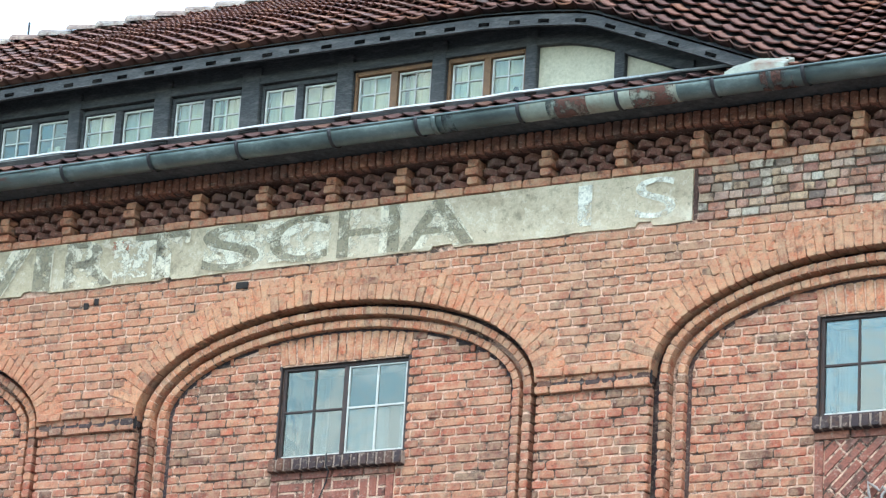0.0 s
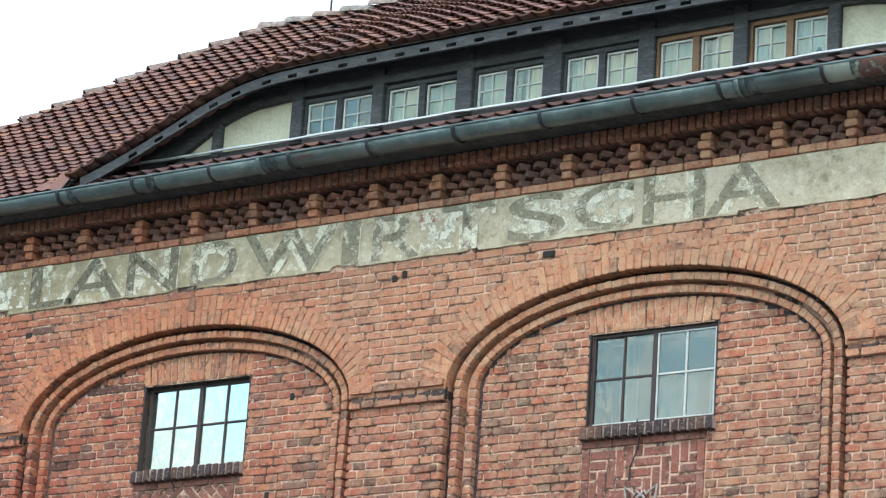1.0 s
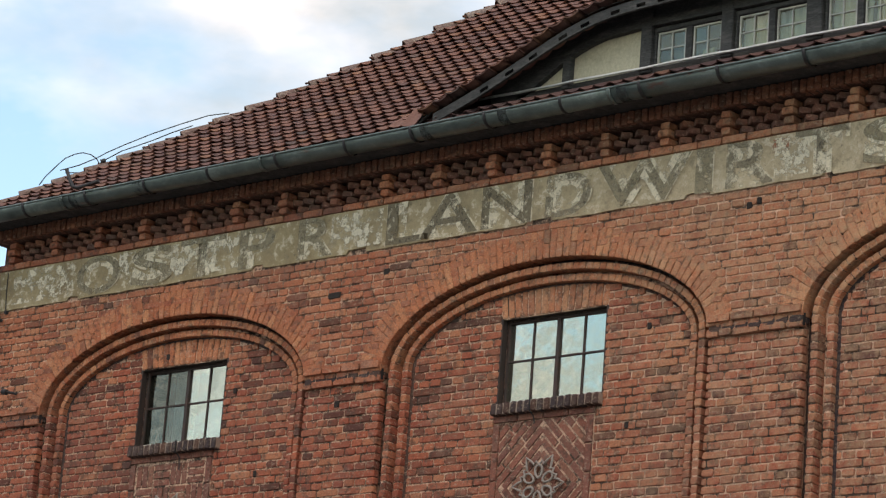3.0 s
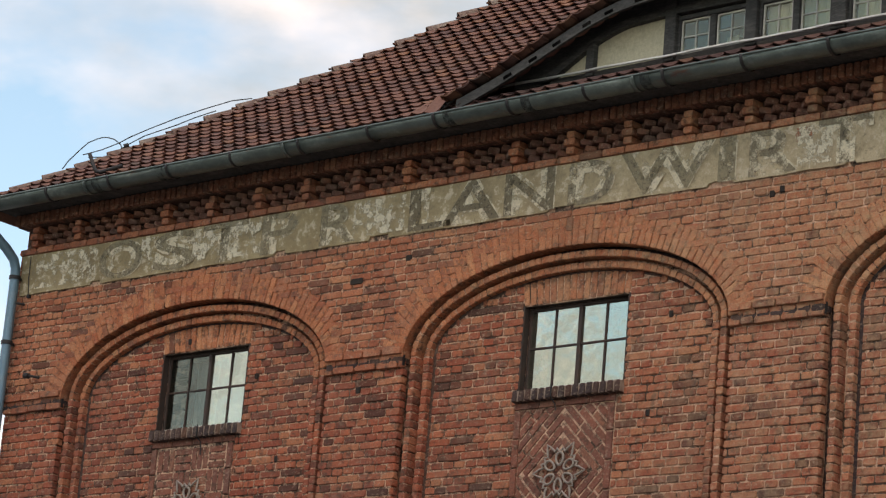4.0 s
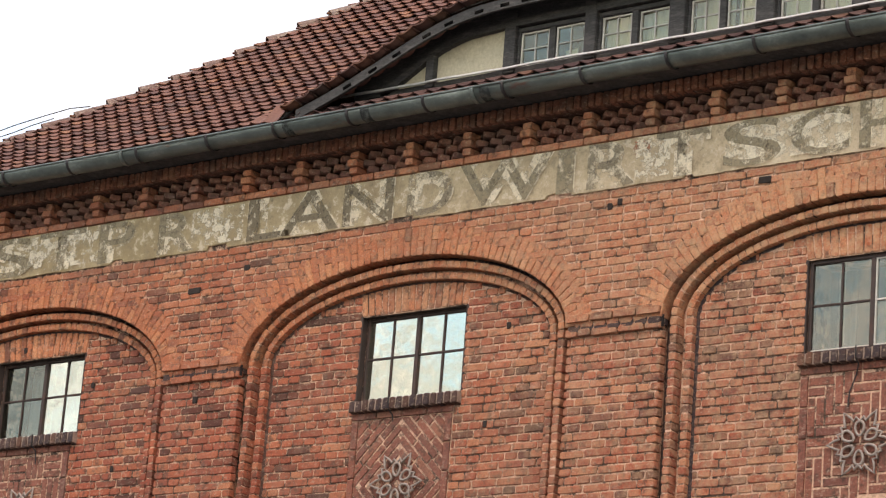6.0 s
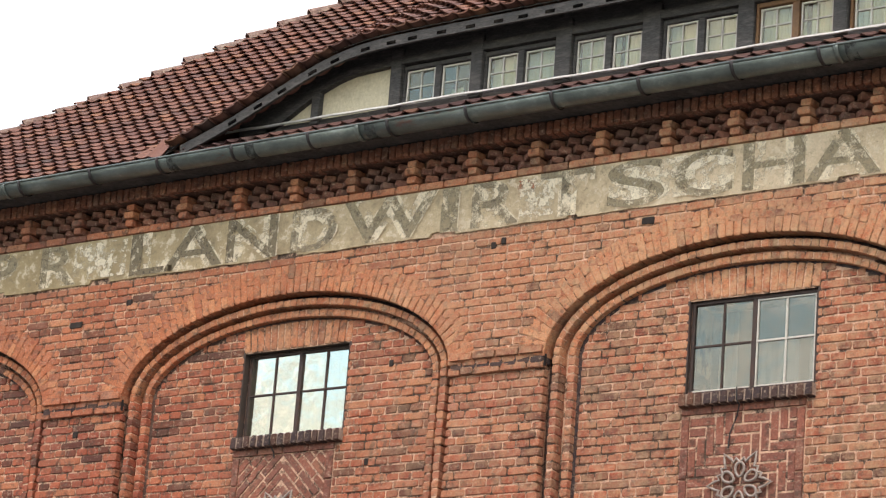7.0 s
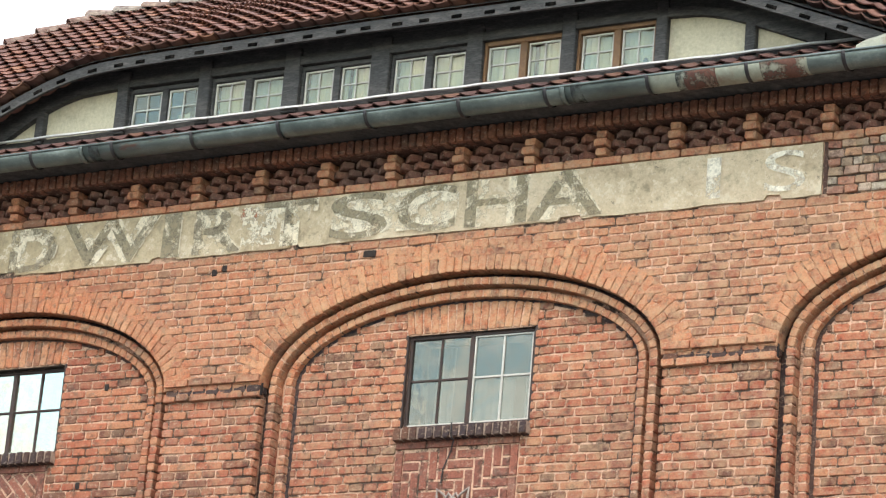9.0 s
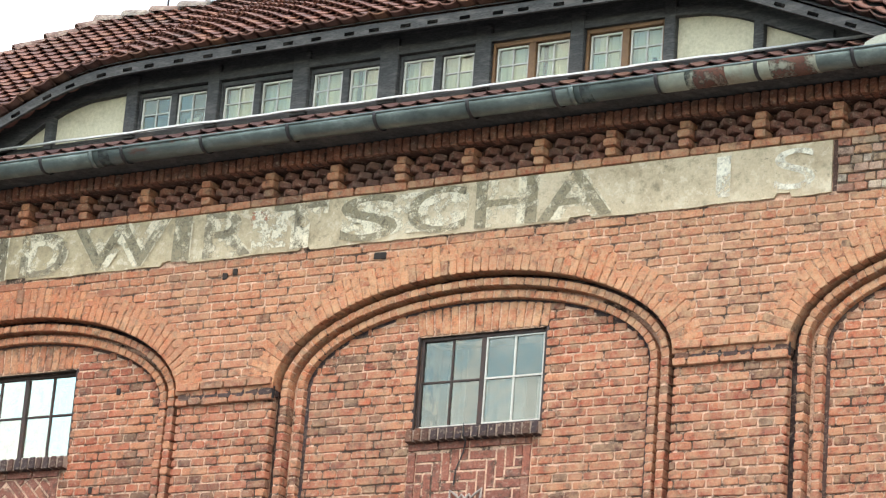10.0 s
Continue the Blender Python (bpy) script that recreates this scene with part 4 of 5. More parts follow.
for k, (ch, x0, x1) in enumerate(LETTERS):
    letter(ch, x0, x1, MAT_FAINT if k in (8, 11, 12) else MAT_DARKLETTER if k in (5, 6, 7) else MAT_MIDLETTER, -0.0265, 0.006)
    letter(ch, x0 + 0.012, x1 + 0.012, MAT_PALEPAINT, -0.0245, 0.075)
for ch, x0, x1 in (("I", 11.41, 11.53), ("S", 11.9, 12.24)):
    letter(ch, x0, x1, MAT_WHITELETTER, -0.0265)
MAT_FLAKE = worn_paint("flaking limewash", (0.7, 0.63, 0.48), 0.49, 0.55, 9, 16)
for x0, x1 in ((-2.42, -1.5), (-0.85, -0.6), (-0.1, 0.85), (2.05, 2.7), (7.1, 7.45), (8.0, 9.2)):
    mesh_object("limewash_patch", [(x0, -0.0255, 9.47), (x1, -0.0255, 9.47), (x1, -0.0255, 9.82), (x0, -0.0255, 9.82)], [(0, 1, 2, 3)], MAT_FLAKE, band).visible_shadow = False

scar = worn_paint("bare red brick showing through", (0.4, 0.16, 0.09), 0.47, 0.54, 9, 21)
mesh_object("bare_patch", [(7.08, -0.0275, 9.69), (7.24, -0.0275, 9.69), (7.24, -0.0275, 9.81), (7.08, -0.0275, 9.81)], [(0, 1, 2, 3)], scar, band).visible_shadow = False
# Solid dark strip fills the gap at the band's end.
box("open_joint", BAND_X1 + 0.008, BAND_X1 + 0.04, 0.002, 0.03, BAND_Z0 + 0.01, BAND_Z1, MAT_CLINKER, band)
MAT_OLDBED = plain_material("crumbled sooty mortar", (0.09, 0.068, 0.05), 0.95, 0, 0.6, 6, (0.45, 0.36, 0.26), 0.9)
tagged(box("crumbled_bed", BAND_X1 + 0.045, 15.9, 0.0085, 0.03, BAND_Z0 - 0.005, BAND_Z1, MAT_OLDBED, wall_front), "crumbled sooty mortar between old bricks")

# ---- roof tiles ----
TILE_W, TILE_STEP, TILE_LENGTH = 0.165, 0.186, 0.26


def tile_shape(w, length, rng):
    """A hollow clay pantile: a wide pan with a narrow roll at its side, its lower end at y=0, thick at the lip."""
    prof = [(-0.56, 0.006), (-0.51, 0.02), (-0.45, 0.017), (-0.36, 0.007), (-0.2, -0.004), (0.0, -0.009), (0.2, -0.007), (0.38, 0.001), (0.5, 0.011)]
    j = [rng.uniform(-0.004, 0.004) for _ in range(2)]
    lift = rng.uniform(0.0, 0.006)
    n = len(prof)
    v = [(x * w + j[0], 2 * j[1], z + 0.062 + lift) for x, z in prof] + [(x * w, length, z + 0.002) for x, z in prof] + [(x * w + j[0], 2 * j[1] + 0.005, z + 0.05 + lift) for x, z in prof]
    f = [(i, i + 1, n + i + 1, n + i) for i in range(n - 1)] + [(2 * n + i, 2 * n + i + 1, i + 1, i) for i in range(n - 1)] + [(0, n, 2 * n), (n - 1, 3 * n - 1, 2 * n - 1)]
    return v, f


TILE_MESHES = []
for _ in range(4):
    v, f = tile_shape(TILE_W, TILE_LENGTH, RNG)
    me = bpy.data.meshes.new("roof_tile")
    me.from_pydata(v, [], f)
    me.materials.append(MAT_TILE)
    me.polygons.foreach_set("use_smooth", [i < 8 for i in range(len(f))])
    TILE_MESHES.append(me)
tiles, apron, loose_tiles = Heap(), Heap(), 0


def tile_at(x, y, surface):
    z = surface(x, y)
    e = 0.05
    along = Vector((0, e, surface(x, y + e) - z)).normalized()
    across = Vector((e, 0, surface(x + e / 2, y) - surface(x - e / 2, y))).normalized()
    up = across.cross(along).normalized()
    across = along.cross(up)
    m = Matrix((across, along, up)).transposed().to_4x4()
    return Matrix.Translation((x, y, z - 0.045)) @ m @ pose(0, 0, RNG.uniform(-0.003, 0.003), RNG.uniform(-0.7, 0.7), RNG.uniform(-1.2, 1.2), RNG.uniform(-1.2, 1.2))


def lay_tile(x, y, surface, heap=None):
    global loose_tiles
    m = tile_at(x, y, surface)
    if heap is None and 9.6 < x < 13.6 and y < 1.2 and loose_tiles < 290:
        piece("roof_tile", TILE_MESHES, roof, m)
        loose_tiles += 1
    else:
        v, f = tile_shape(TILE_W, TILE_LENGTH, RNG)
        (tiles if heap is None else heap).add(v, f, m)


def apron_face(a, b):
    """The strip of tiles in front of the dormer lies a little lower."""
    return main_z(b) - 0.03


def roof_face(a, b):
    return roof_z(a, max(b, DORMER_Y)) if in_dormer(a) else roof_z(a, b)


for c in range(int((16.6 - HIP_X) / TILE_W)):
    x = HIP_X + 0.1 + c * TILE_W
    top = min(RIDGE_Y, EAVE_Y + (x - HIP_X)) - 0.05
    y = EAVE_Y - 0.03
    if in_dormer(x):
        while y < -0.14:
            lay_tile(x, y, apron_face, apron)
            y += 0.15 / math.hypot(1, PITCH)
        y = DORMER_Y - 0.05
    while y < top:
        lay_tile(x, y, roof_face)
        slope = (roof_z(x, y + 0.1) - roof_z(x, y)) / 0.1 if y > DORMER_Y + 0.01 or not in_dormer(x) else DORMER_SLOPE
        y += TILE_STEP / math.hypot(1, slope)
tiles.done("tile_field", MAT_TILE, roof)
apron.done("eaves_tiles", MAT_APRON, roof, "purplish tiles under the dormer, darkened for shade and dirt")


def cap_shape(length, r0, r1):
    n, v, f = 8, [], []
    for y, r in ((0, r0), (length, r1)):
        for t in (0.0, 0.014):
            for k in range(n + 1):
                a = math.pi * k / n
                v.append(((r - t) * math.cos(a), y, (r - t) * 0.8 * math.sin(a)))
    m = n + 1
    for k in range(n):
        f += [(k, k + 1, 2 * m + k + 1, 2 * m + k), (m + k, 3 * m + k, 3 * m + k + 1, m + k + 1), (k, m + k, m + k + 1, k + 1)]
    return v, f


v, f = cap_shape(0.42, 0.128, 0.092)
cap_mesh = bpy.data.meshes.new("ridge_tile")
cap_mesh.from_pydata(v, [], f)
cap_mesh.materials.append(MAT_RIDGE)
hip_mesh = cap_mesh.copy()
hip_mesh.name = "hip_tile"
hip_mesh.materials[0] = MAT_HIP


def caps(p, q, name):
    p, q = Vector(p), Vector(q)
    d = (q - p).normalized()
    side = d.cross(Vector((0, 0, 1))).normalized()
    up = side.cross(d)
    rot = Matrix((side, d, up)).transposed().to_4x4()
    s = 0.0
    while s < (q - p).length - 0.1:
        ob = new(name, hip_mesh if name == "hip_tile" else cap_mesh)
        ob.parent = roof
        low = Vector((0, 0, sag(s * abs(d.y)) * min(1.0, max(0.0, (4.5 - p.x - s * d.x) / 4.5)) if name == "hip_tile" else 0.0))
        ob.matrix_basis = Matrix.Translation(p + d * s - low + up * RNG.uniform(-0.004, 0.014)) @ rot @ pose(0, 0, 0, -4 + RNG.uniform(-1.2, 1.2), RNG.uniform(-4, 4), RNG.uniform(-1.5, 1.5))
        s += 0.37


caps((HIP_X, EAVE_Y, EAVE_Z - 0.07), (HIP_X + RIDGE_RUN, RIDGE_Y, RIDGE_Z - 0.04), "hip_tile")
caps((HIP_X + RIDGE_RUN - 0.1, RIDGE_Y, RIDGE_Z - 0.02), (16.5, RIDGE_Y, RIDGE_Z - 0.03), "ridge_tile")

# ---- cornice: string course, brackets, dogtooth, soldiers ----
cornice = tagged(new("cornice"), "corbelled brick cornice with dogtooth frieze, gutter shade in its colours", "cornice", kind="structure")
CORN_END = 17.0
# Near-black core stands in for the soft shadow under the gutter.
block_heap = Heap()
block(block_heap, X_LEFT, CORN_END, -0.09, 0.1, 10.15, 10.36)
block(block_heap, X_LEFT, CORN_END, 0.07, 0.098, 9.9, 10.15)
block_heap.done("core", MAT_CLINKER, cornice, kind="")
# Unseen dark board, added to shade the gap between soldiers and gutter.
box("added_eaves_board", X_LEFT - 0.05, CORN_END, -0.36, 0.098, 10.275, 10.3, MAT_TIMBER, cornice)
STRING = brick_meshes("string_brick", 0.248, 0.065, 0.15, MAT_BRICK)
x = X_LEFT + 0.13
while x < CORN_END:
    piece("string_brick", STRING, cornice, pose(x, -0.03 + RNG.uniform(-0.004, 0.004), 9.888 + RNG.uniform(-0.003, 0.003), 0, RNG.uniform(-0.5, 0.5)))
    x += 0.257
FR0, FR_STEP, ROW = -2.455, 0.64695, 0.0745
BRACKET = brick_meshes("bracket_brick", 0.095, 0.063, 0.22, MAT_BRICK)
BRACKET_WIDE = brick_meshes("bracket_brick", 0.115, 0.063, 0.24, MAT_BRICK)
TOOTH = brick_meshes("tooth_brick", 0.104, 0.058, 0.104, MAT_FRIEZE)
k = 0
while FR0 + k * FR_STEP < CORN_END:
    cx = FR0 + k * FR_STEP
    for j in range(3):
        z = 9.957 + ROW * j
        piece("bracket_brick", BRACKET_WIDE if j == 1 else BRACKET, cornice, pose(cx + RNG.uniform(-0.004, 0.004), (-0.085 if j == 1 else -0.065) + RNG.uniform(-0.004, 0.004), z))
        offs = (0.165, 0.325, 0.485) if j != 1 else (0.1, 0.245, 0.405, 0.55)
        for o in offs:
            piece("tooth_brick", TOOTH, cornice, pose(cx + o + RNG.uniform(-0.006, 0.006), 0.03 + RNG.uniform(-0.008, 0.008), z, 0, 0, 45 + RNG.uniform(-5, 5)) @ pose(0, -0.052, 0))
    k += 1
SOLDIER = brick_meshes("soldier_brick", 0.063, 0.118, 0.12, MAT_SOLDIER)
x = X_LEFT + 0.04
while x < 16.2:
    piece("soldier_brick", SOLDIER, cornice, pose(x, -0.14 + RNG.uniform(-0.006, 0.006), 10.21 + RNG.uniform(-0.003, 0.003), 0, RNG.uniform(-1, 1)))
    x += 0.0748

# ---- arches ----
VOUSSOIR = brick_meshes("voussoir", 0.07, 0.13, 0.14, MAT_VOUSSOIR)
VOUSSOIR_LONG = brick_meshes("voussoir", 0.07, 0.268, 0.14, MAT_VOUSSOIR)
ORDER_BRICK = brick_meshes("order_brick", 0.0715, 0.064, 0.12, MAT_VOUSSOIR)
JAMB = brick_meshes("jamb_brick", 0.07, 0.066, 0.12, MAT_BRICK_LOW)
LINTEL = brick_meshes("lintel_brick", 0.064, 0.3, 0.1, MAT_VOUSSOIR)


def along_arch(ab, step):
    """Evenly spaced places on an arch line: offset, height and lean of the outward direction."""
    n = 900
    pts = [(ab[0] * math.cos(math.pi * k / n), ab[1] * math.sin(math.pi * k / n)) for k in range(n + 1)]
    out, total = [], 0.0
    lengths = [math.dist(p, q) for p, q in zip(pts, pts[1:])]
    whole = sum(lengths)
    count = round(whole / step)
    want = whole / count / 2
    for (px, pz), (qx, qz), d in zip(pts, pts[1:], lengths):
        total += d
        while total >= want and len(out) < count:
            nx, nz = px / ab[0] ** 2, pz / ab[1] ** 2
            out.append((px, pz, math.degrees(math.atan2(nx, nz))))
            want += whole / count
    return out


def mortar_ring(cx, ab, half, y0, y1, parent, mat=MAT_MORTAR, name="mortar_bed"):
    """The mortar between the bricks of one order: an arched strip on two jambs."""
    n = 60
    line = [(-ab[0], Z_LOW - 0.1)] + [(-ab[0] * math.cos(math.pi * k / n), SPRING + ab[1] * math.sin(math.pi * k / n)) for k in range(n + 1)] + [(ab[0], Z_LOW - 0.1)]
    v, f = [], []
    for k, (x, z) in enumerate(line):
        nx, nz = (x, 0.0) if z <= SPRING else (x / ab[0] ** 2, (z - SPRING) / ab[1] ** 2)
        s = half / math.hypot(nx, nz)
        v += [(cx + x + u * nx * s, y, z + u * nz * s) for u, y in ((1, y0), (-1, y0), (-1, y1), (1, y1))]
    for k in range(len(line) - 1):
        f += [(4 * k + a, 4 * k + (a + 1) % 4, 4 * k + 4 + (a + 1) % 4, 4 * k + 4 + a) for a in range(4)]
    return mesh_object(name, v, f, mat, parent)


for i in BAYS:
    cx = i * BAY
    ring = tagged(new(f"arch_{i + 1}"), "stepped basket arch of tan brick over a blind bay", "arch", kind="structure")
    mid = ((BAND[0] + REVEAL[0]) / 2, (BAND[1] + REVEAL[1]) / 2)
    for q, (dx, dz, lean) in enumerate(along_arch(mid, 0.0765)):
        y = -0.002 + RNG.uniform(-0.003, 0.003)
        if q % 2:
            piece("voussoir", VOUSSOIR_LONG, ring, pose(cx + dx, y, SPRING + dz, 0, lean + RNG.uniform(-0.7, 0.7)))
        else:
            for o in (-0.067, 0.067):
                a = radians(lean)
                piece("voussoir", VOUSSOIR, ring, pose(cx + dx + o * math.sin(a), y + RNG.uniform(-0.003, 0.003), SPRING + dz + o * math.cos(a), 0, lean + RNG.uniform(-0.7, 0.7)))
    for a, b, y in ((REVEAL, ORDER, Y_ORDER_A), (ORDER, INNER, Y_ORDER_B)):
        mortar_ring(cx, ((a[0] + b[0]) / 2 - 0.023, (a[1] + b[1]) / 2 - 0.023), 0.027, y + 0.007, y + 0.09, ring)
        for dx, dz, lean in along_arch(((a[0] + b[0]) / 2 - 0.023, (a[1] + b[1]) / 2 - 0.023), 0.0755):
            piece("order_brick", ORDER_BRICK, ring, pose(cx + dx, y + RNG.uniform(-0.004, 0.004), SPRING + dz, 0, lean + RNG.uniform(-0.8, 0.8)))
        for side in (-1, 1):
            z = SPRING - 0.04
            while z > Z_LOW:
                piece("jamb_brick", JAMB, ring, pose(cx + side * ((a[0] + b[0]) / 2 - 0.023), y + RNG.uniform(-0.006, 0.006), z + RNG.uniform(-0.002, 0.002)))
                z -= COURSE
    # Near-black ring paints the shadow line under the inner order's step.
    mortar_ring(cx, (INNER[0] + 0.004, INNER[1] + 0.004), 0.036, Y_PANEL + 0.006, Y_PANEL + 0.05, ring, MAT_CLINKER, "open_joint")
    wx = cx + WIN_SHIFT
    for q in range(16):
        u = -0.6 + 1.2 * (q + 0.5) / 16
        top = SPRING + (arch(INNER, wx - cx + u) or 0)
        top -= 0.028
        mid_z = (WIN_TOP + 0.008 + top) / 2
        m = pose(wx + u * 1.02, Y_PANEL - 0.002 + RNG.uniform(-0.003, 0.003), mid_z, 0, u * 14 + RNG.uniform(-0.8, 0.8)) @ Matrix.Diagonal((1, 1, (top - WIN_TOP - 0.008) / 0.3, 1))
        piece("lintel_brick", LINTEL, ring, m)

# ---- ornamental brick panels under the windows ----
PANEL_HALF, PANEL_TOP = 0.56, 7.655


def clip(poly, x0, x1, z0, z1):
    for axis, limit, sign in ((0, x0, 1), (0, x1, -1), (1, z0, 1), (1, z1, -1)):
        out = []
        for p, q in zip(poly, poly[1:] + poly[:1]):
            a, b = sign * (p[axis] - limit), sign * (q[axis] - limit)
            if a >= 0:
                out.append(p)
            if a * b < 0:
                t = a / (a - b)
                out.append((p[0] + t * (q[0] - p[0]), p[1] + t * (q[1] - p[1])))
        poly = out
        if len(poly) < 3:
            return []
    return poly


def prism(name, poly, y, parent, mat):
    """A flat brick of any outline with eased edges."""
    mx, mz = sum(p[0] for p in poly) / len(poly), sum(p[1] for p in poly) / len(poly)
    n = len(poly)
    v = [(mx + (x - mx) * 0.93, y + RNG.uniform(-0.002, 0.002), mz + (z - mz) * 0.93) for x, z in poly] + [(x, y + 0.007, z) for x, z in poly] + [(x, y + 0.06, z) for x, z in poly]
    f = [tuple(range(n))] + [(i, n + i, n + (i + 1) % n, (i + 1) % n) for i in range(n)] + [(n + i, 2 * n + i, 2 * n + (i + 1) % n, n + (i + 1) % n) for i in range(n)]
    return mesh_object(name, v, f, mat, parent)


def rect(cx, cz, w, h, deg):
    c, s = math.cos(radians(deg)), math.sin(radians(deg))
    return [(cx + a * w * c - b * h * s, cz + a * w * s + b * h * c) for a, b in ((-0.5, -0.5), (0.5, -0.5), (0.5, 0.5), (-0.5, 0.5))]


def panel_bricks(kind):
    """Outlines of the bricks of a panel, about its middle."""
    out = []
    if kind == "diamond":
        for k in range(14):
            r = 0.055 + 0.078 * k
            for q in range(4):
                a = 45 + 90 * q
                c, s = math.cos(radians(a)), math.sin(radians(a))
                length, n = 2 * r, max(1, round(2 * r / 0.26))
                for j in range(n):
                    o = -r + (j + 0.5) * length / n
                    out.append(rect(r * c - o * s, r * s + o * c, 0.06, length / n - 0.016, a))
    elif kind == "basket":
        s = 0.2325
        for a in range(-5, 5):
            for b in range(-4, 5):
                for j in range(3):
                    o = (j - 1) * 0.0775
                    x, z = (a + 0.5) * s, b * s
                    out.append(rect(x, z + o, 0.215, 0.06, 0) if (a + b) % 2 else rect(x + o, z, 0.06, 0.215, 0))
    else:
        u = 0.083
        for a in range(-12, 13):
            for b in range(-5, 5):
                x, z = (a + 6 * b) * u, a * u
                out.append(rect(x + 1.5 * u, z + 0.5 * u, 3 * u - 0.018, u - 0.018, 0))
                out.append(rect(x + 3.5 * u, z - 0.5 * u, u - 0.018, 3 * u - 0.018, 0))
    return out


for i, kind in zip(BAYS, ("basket", "diamond", "herringbone", "diamond")):
    cx = i * BAY
    panel = tagged(new("ornamental_panel"), {"basket": "dull red brick panel in basket weave", "diamond": "dull red brick panel laid in diamonds", "herringbone": "dull red brick panel in herringbone"}[kind], "brick panel", "ornamental panels")
    half = PANEL_HALF - 0.075
    for poly in panel_bricks(kind):
        poly = clip([(cx + x, 7.06 + z) for x, z in poly], cx - half, cx + half, Z_LOW, PANEL_TOP)
        if poly and max(p[0] for p in poly) - min(p[0] for p in poly) > 0.02 and max(p[1] for p in poly) - min(p[1] for p in poly) > 0.02:
            prism("brick", poly, Y_PANEL + 0.001, panel, MAT_PANEL)
    for side in (-1, 1):
        z = PANEL_TOP - 0.13
        while z > Z_LOW - 0.1:
            prism("edge_brick", rect(cx + side * (PANEL_HALF - 0.035), z, 0.066, 0.25, 0), Y_PANEL - 0.008, panel, MAT_PANEL)
            z -= 0.262
    for q in range(4):
        prism("top_brick", rect(cx + (q - 1.5) * 0.285, PANEL_TOP + 0.038, 0.272, 0.06, 0), Y_PANEL - 0.008, panel, MAT_PANEL)

# ---- the wall's bricks ----
field, low_field, limed, singles = Heap(), Heap(), Heap(), 0
SINGLE = {w: brick_meshes("brick", w, COURSE - JOINT, 0.07, MAT_BRICK_LOW) for w in (0.123, 0.258)}


def lay_row(x0, x1, z, y, row, heap=field, single=False):
    """One course of bricks between x0 and x1; z is its middle."""
    global singles
    heads = row % 2 == 0
    x = x0 - (0.0675 if heads else (0.135 if row % 4 == 1 else 0.0)) - RNG.uniform(0, 0.03)
    while x < x1 - 0.01:
        w = 0.135 if heads or RNG.random() < 0.14 else 0.27
        a, b = max(x, x0), min(x + w, x1)
        if x1 - b < 0.045:
            b = x1
        x = b if b == x1 else x + w
        if b - a < 0.03:
            continue
        bw, bh = b - a - JOINT - RNG.uniform(0, 0.004), COURSE - JOINT - RNG.uniform(0, 0.003)
        yy = y + RNG.uniform(-0.004, 0.002)
        m = pose((a + b) / 2, yy, z + RNG.uniform(-0.003, 0.003), RNG.uniform(-1, 1), RNG.uniform(-0.9, 0.9), RNG.uniform(-0.6, 0.6))
        if single and singles < 300 and 7.35 < z < 8.75 and 7.5 < a < 11.9:
            near = min(SINGLE, key=lambda k: abs(k - bw))
            piece("brick", SINGLE[near], wall_front, m @ Matrix.Diagonal((bw / near, 1, bh / (COURSE - JOINT), 1)))
            singles += 1
        else:
            v, f = brick_verts(bw, bh, 0.07, RNG, 0.005, 0.01, 0.003)
            heap.add(v, f, m)


def lay_ragged(x0, x1, z, y):
    """A course of broken, uneven old bricks."""
    x = x0
    while x < x1 - 0.05:
        w = min(RNG.uniform(0.075, 0.15), x1 - x)
        h = COURSE - RNG.uniform(0.007, 0.018)
        v, f = brick_verts(w - RNG.uniform(0.005, 0.014), h, 0.07, RNG, 0.005, 0.006, 0.005)
        limed.add(v, f, pose(x + w / 2, y + RNG.uniform(-0.008, 0.008), z + RNG.uniform(-0.004, 0.004), RNG.uniform(-2, 2), RNG.uniform(-2.5, 2.5), RNG.uniform(-3, 3)))
        x += w


def cut(spans, a, b):
    """Takes a..b out of the spans."""
    out = []
    for p, q in spans:
        if b <= p or a >= q:
            out.append((p, q))
        else:
            out += [(p, a)] if a > p else []
            out += [(b, q)] if b < q else []
    return out


MID = ((BAND[0] + REVEAL[0]) / 2 - 0.04, (BAND[1] + REVEAL[1]) / 2 - 0.04)
UNDER = (INNER[0] - 0.025, INNER[1] - 0.03)
WALL_END = 15.9
row = 0
z = Z_LOW
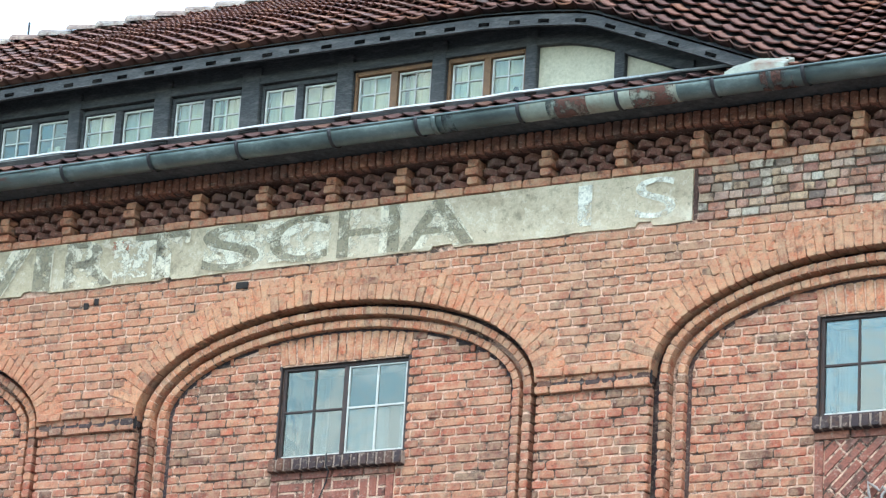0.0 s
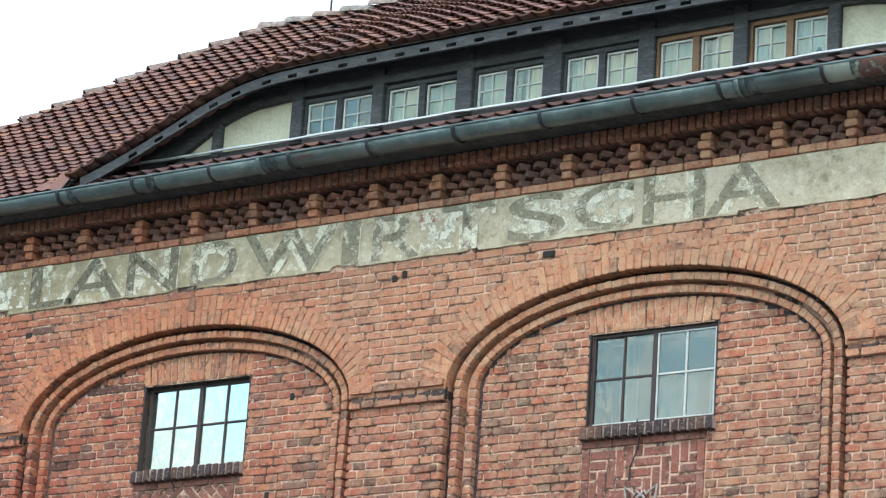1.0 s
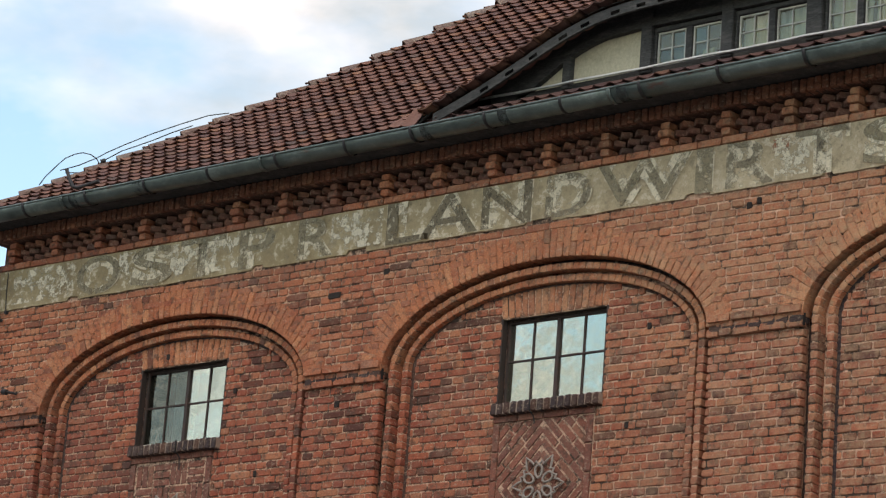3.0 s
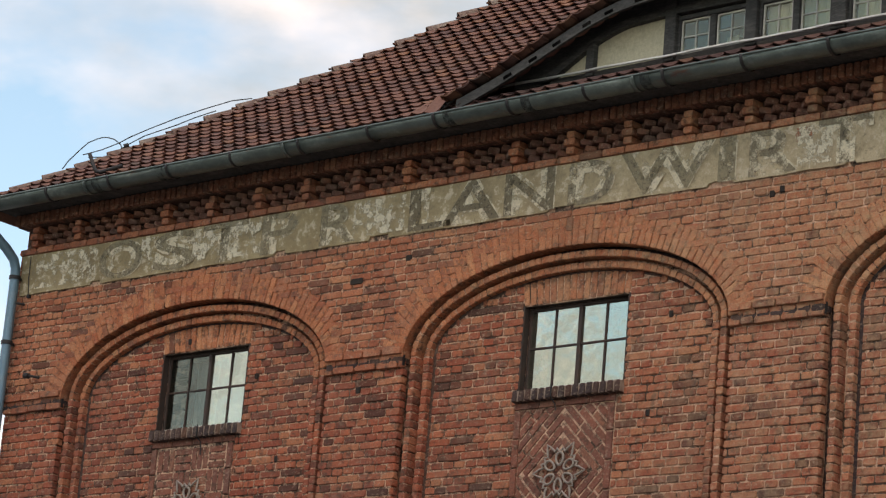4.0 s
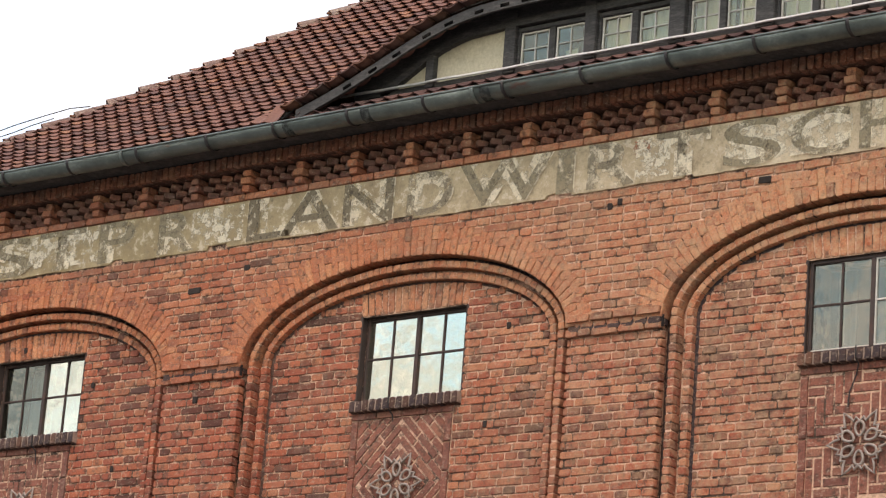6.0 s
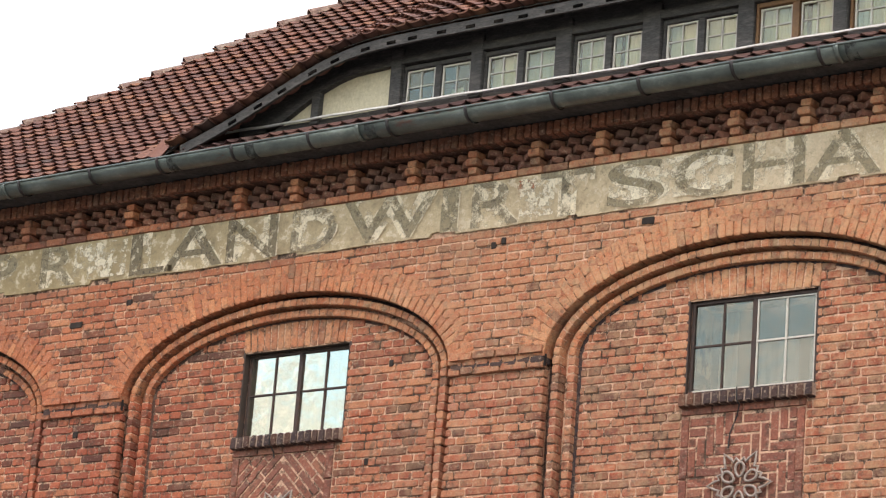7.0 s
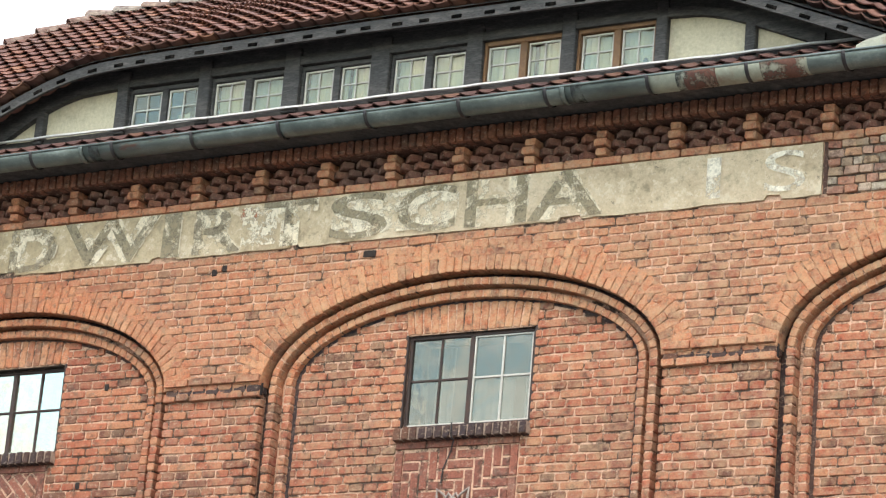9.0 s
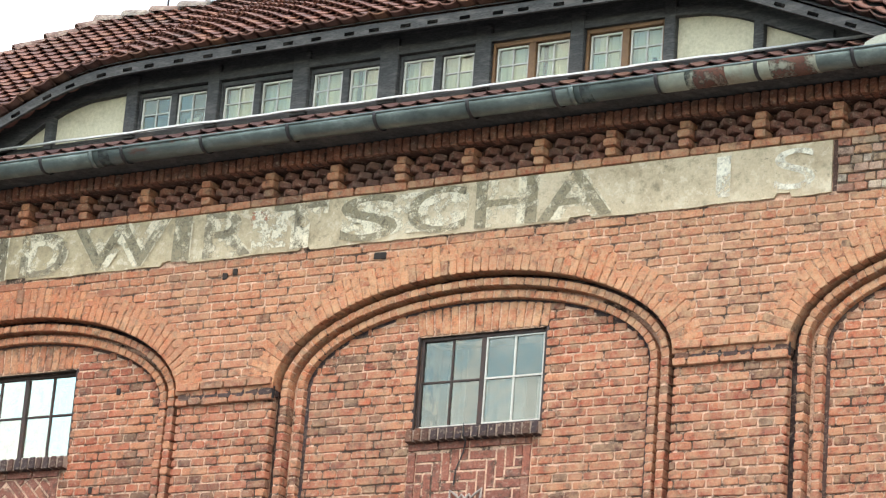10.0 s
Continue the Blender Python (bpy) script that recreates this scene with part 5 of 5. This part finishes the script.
while z < 9.87:
    low = z < SPRING - 0.07
    if low:
        y, spans = Y_PIER, [(X_LEFT, WALL_END)]
        for i in BAYS:
            spans = cut(spans, i * BAY - REVEAL[0], i * BAY + REVEAL[0])
    else:
        y, spans = 0.0, [(X_LEFT, WALL_END)]
        for i in BAYS:
            h = arch_half(MID, z - SPRING) if z >= SPRING else REVEAL[0]
            if z - SPRING < MID[1]:
                spans = cut(spans, i * BAY - h, i * BAY + h)
        if z > BAND_Z0 + 0.02:
            spans = cut(spans, BAND_X0, BAND_X1 + 0.042)
    for a, b in spans:
        if z > 9.3 and a > 12:
            lay_ragged(a, b, z, y - 0.012)
        else:
            lay_row(a, b, z, y, row, low_field if low else field)
    for i in BAYS:
        h = UNDER[0] if z < SPRING else arch_half(UNDER, z - SPRING)
        if h <= 0:
            continue
        cx, wx = i * BAY, i * BAY + WIN_SHIFT
        spans = [(cx - h, cx + h)]
        if z > WIN_TOP - 0.02:
            spans = cut(spans, wx - 0.6, wx + 0.6)
        elif z > WIN_LOW - 0.12:
            spans = cut(spans, wx - WIN_HALF, wx + WIN_HALF)
        elif z < PANEL_TOP + 0.09:
            spans = cut(spans, cx - PANEL_HALF - 0.004, cx + PANEL_HALF + 0.004)
        for a, b in spans:
            lay_row(a, b, z, Y_PANEL, row, low_field, True)
    z += COURSE
    row += 1
field.done("brickwork", MAT_BRICK, wall_front)
low_field.done("lower_brickwork", MAT_BRICK_LOW, wall_front)
limed.done("limewashed_brickwork", MAT_LIMED, wall_front, "old brick with scraps of pale limewash")

# ---- imposts between the bays ----
IMPOST_TOP = brick_meshes("impost_brick", 0.245, 0.066, 0.12, MAT_BRICK)
IMPOST_LOW = brick_meshes("impost_brick", 0.118, 0.06, 0.12, MAT_CLINKER)
ends = [(X_LEFT, -REVEAL[0])] + [(i * BAY + REVEAL[0] + 0.02, min((i + 1) * BAY - REVEAL[0], WALL_END)) for i in BAYS]
for a, b in ends:
    imp = tagged(new("impost"), "two-course projecting brick impost, dark clinker below", "impost", kind="structure")
    # Black strip that paints the shadow in the gap between both courses.
    box("gap_shade", a, b, 0.02, 0.05, 8.17, 8.276, MAT_STEEL, imp)
    for meshes, w, z, y in ((IMPOST_TOP, 0.257, 8.306, -0.03), (IMPOST_LOW, 0.13, 8.222, 0.0)):
        n = max(1, round((b - a) / w))
        for k in range(n):
            s = (b - a) / n
            piece("impost_brick", meshes, imp, pose(a + (k + 0.5) * s, y + RNG.uniform(-0.003, 0.003), z) @ Matrix.Diagonal((s / w, 1, 1, 1)))

# ---- black patches that paint the darkness of open wall holes ----
MAT_HOLE = plain_material("black of open holes", (0.022, 0.016, 0.013), 0.95, 0, 0.4, 30)
HOLE_PATCH = brick_meshes("blackened_brick", 0.12, 0.06, 0.06, MAT_HOLE)
for x, z, w in ((8.38, 9.305, 1.0), (6.85, 9.27, 0.45), (6.95, 9.3, 0.4), (2.78, 9.194, 0.55), (2.146, 9.037, 1.3), (2.257, 7.983, 0.45), (-0.186, 8.723, 0.45), (0.784, 8.286, 0.35), (1.156, 7.437, 0.35), (5.742, 8.38, 0.35), (5.556, 7.519, 0.35)):
    inside = any(abs(x - i * BAY) < INNER[0] for i in BAYS) and z < 8.9
    piece("blackened_brick", HOLE_PATCH, wall_front, pose(x, (Y_PANEL if inside else (Y_PIER if z < 8.18 else 0.0)) - 0.008, z) @ Matrix.Diagonal((w, 1, 1, 1)))
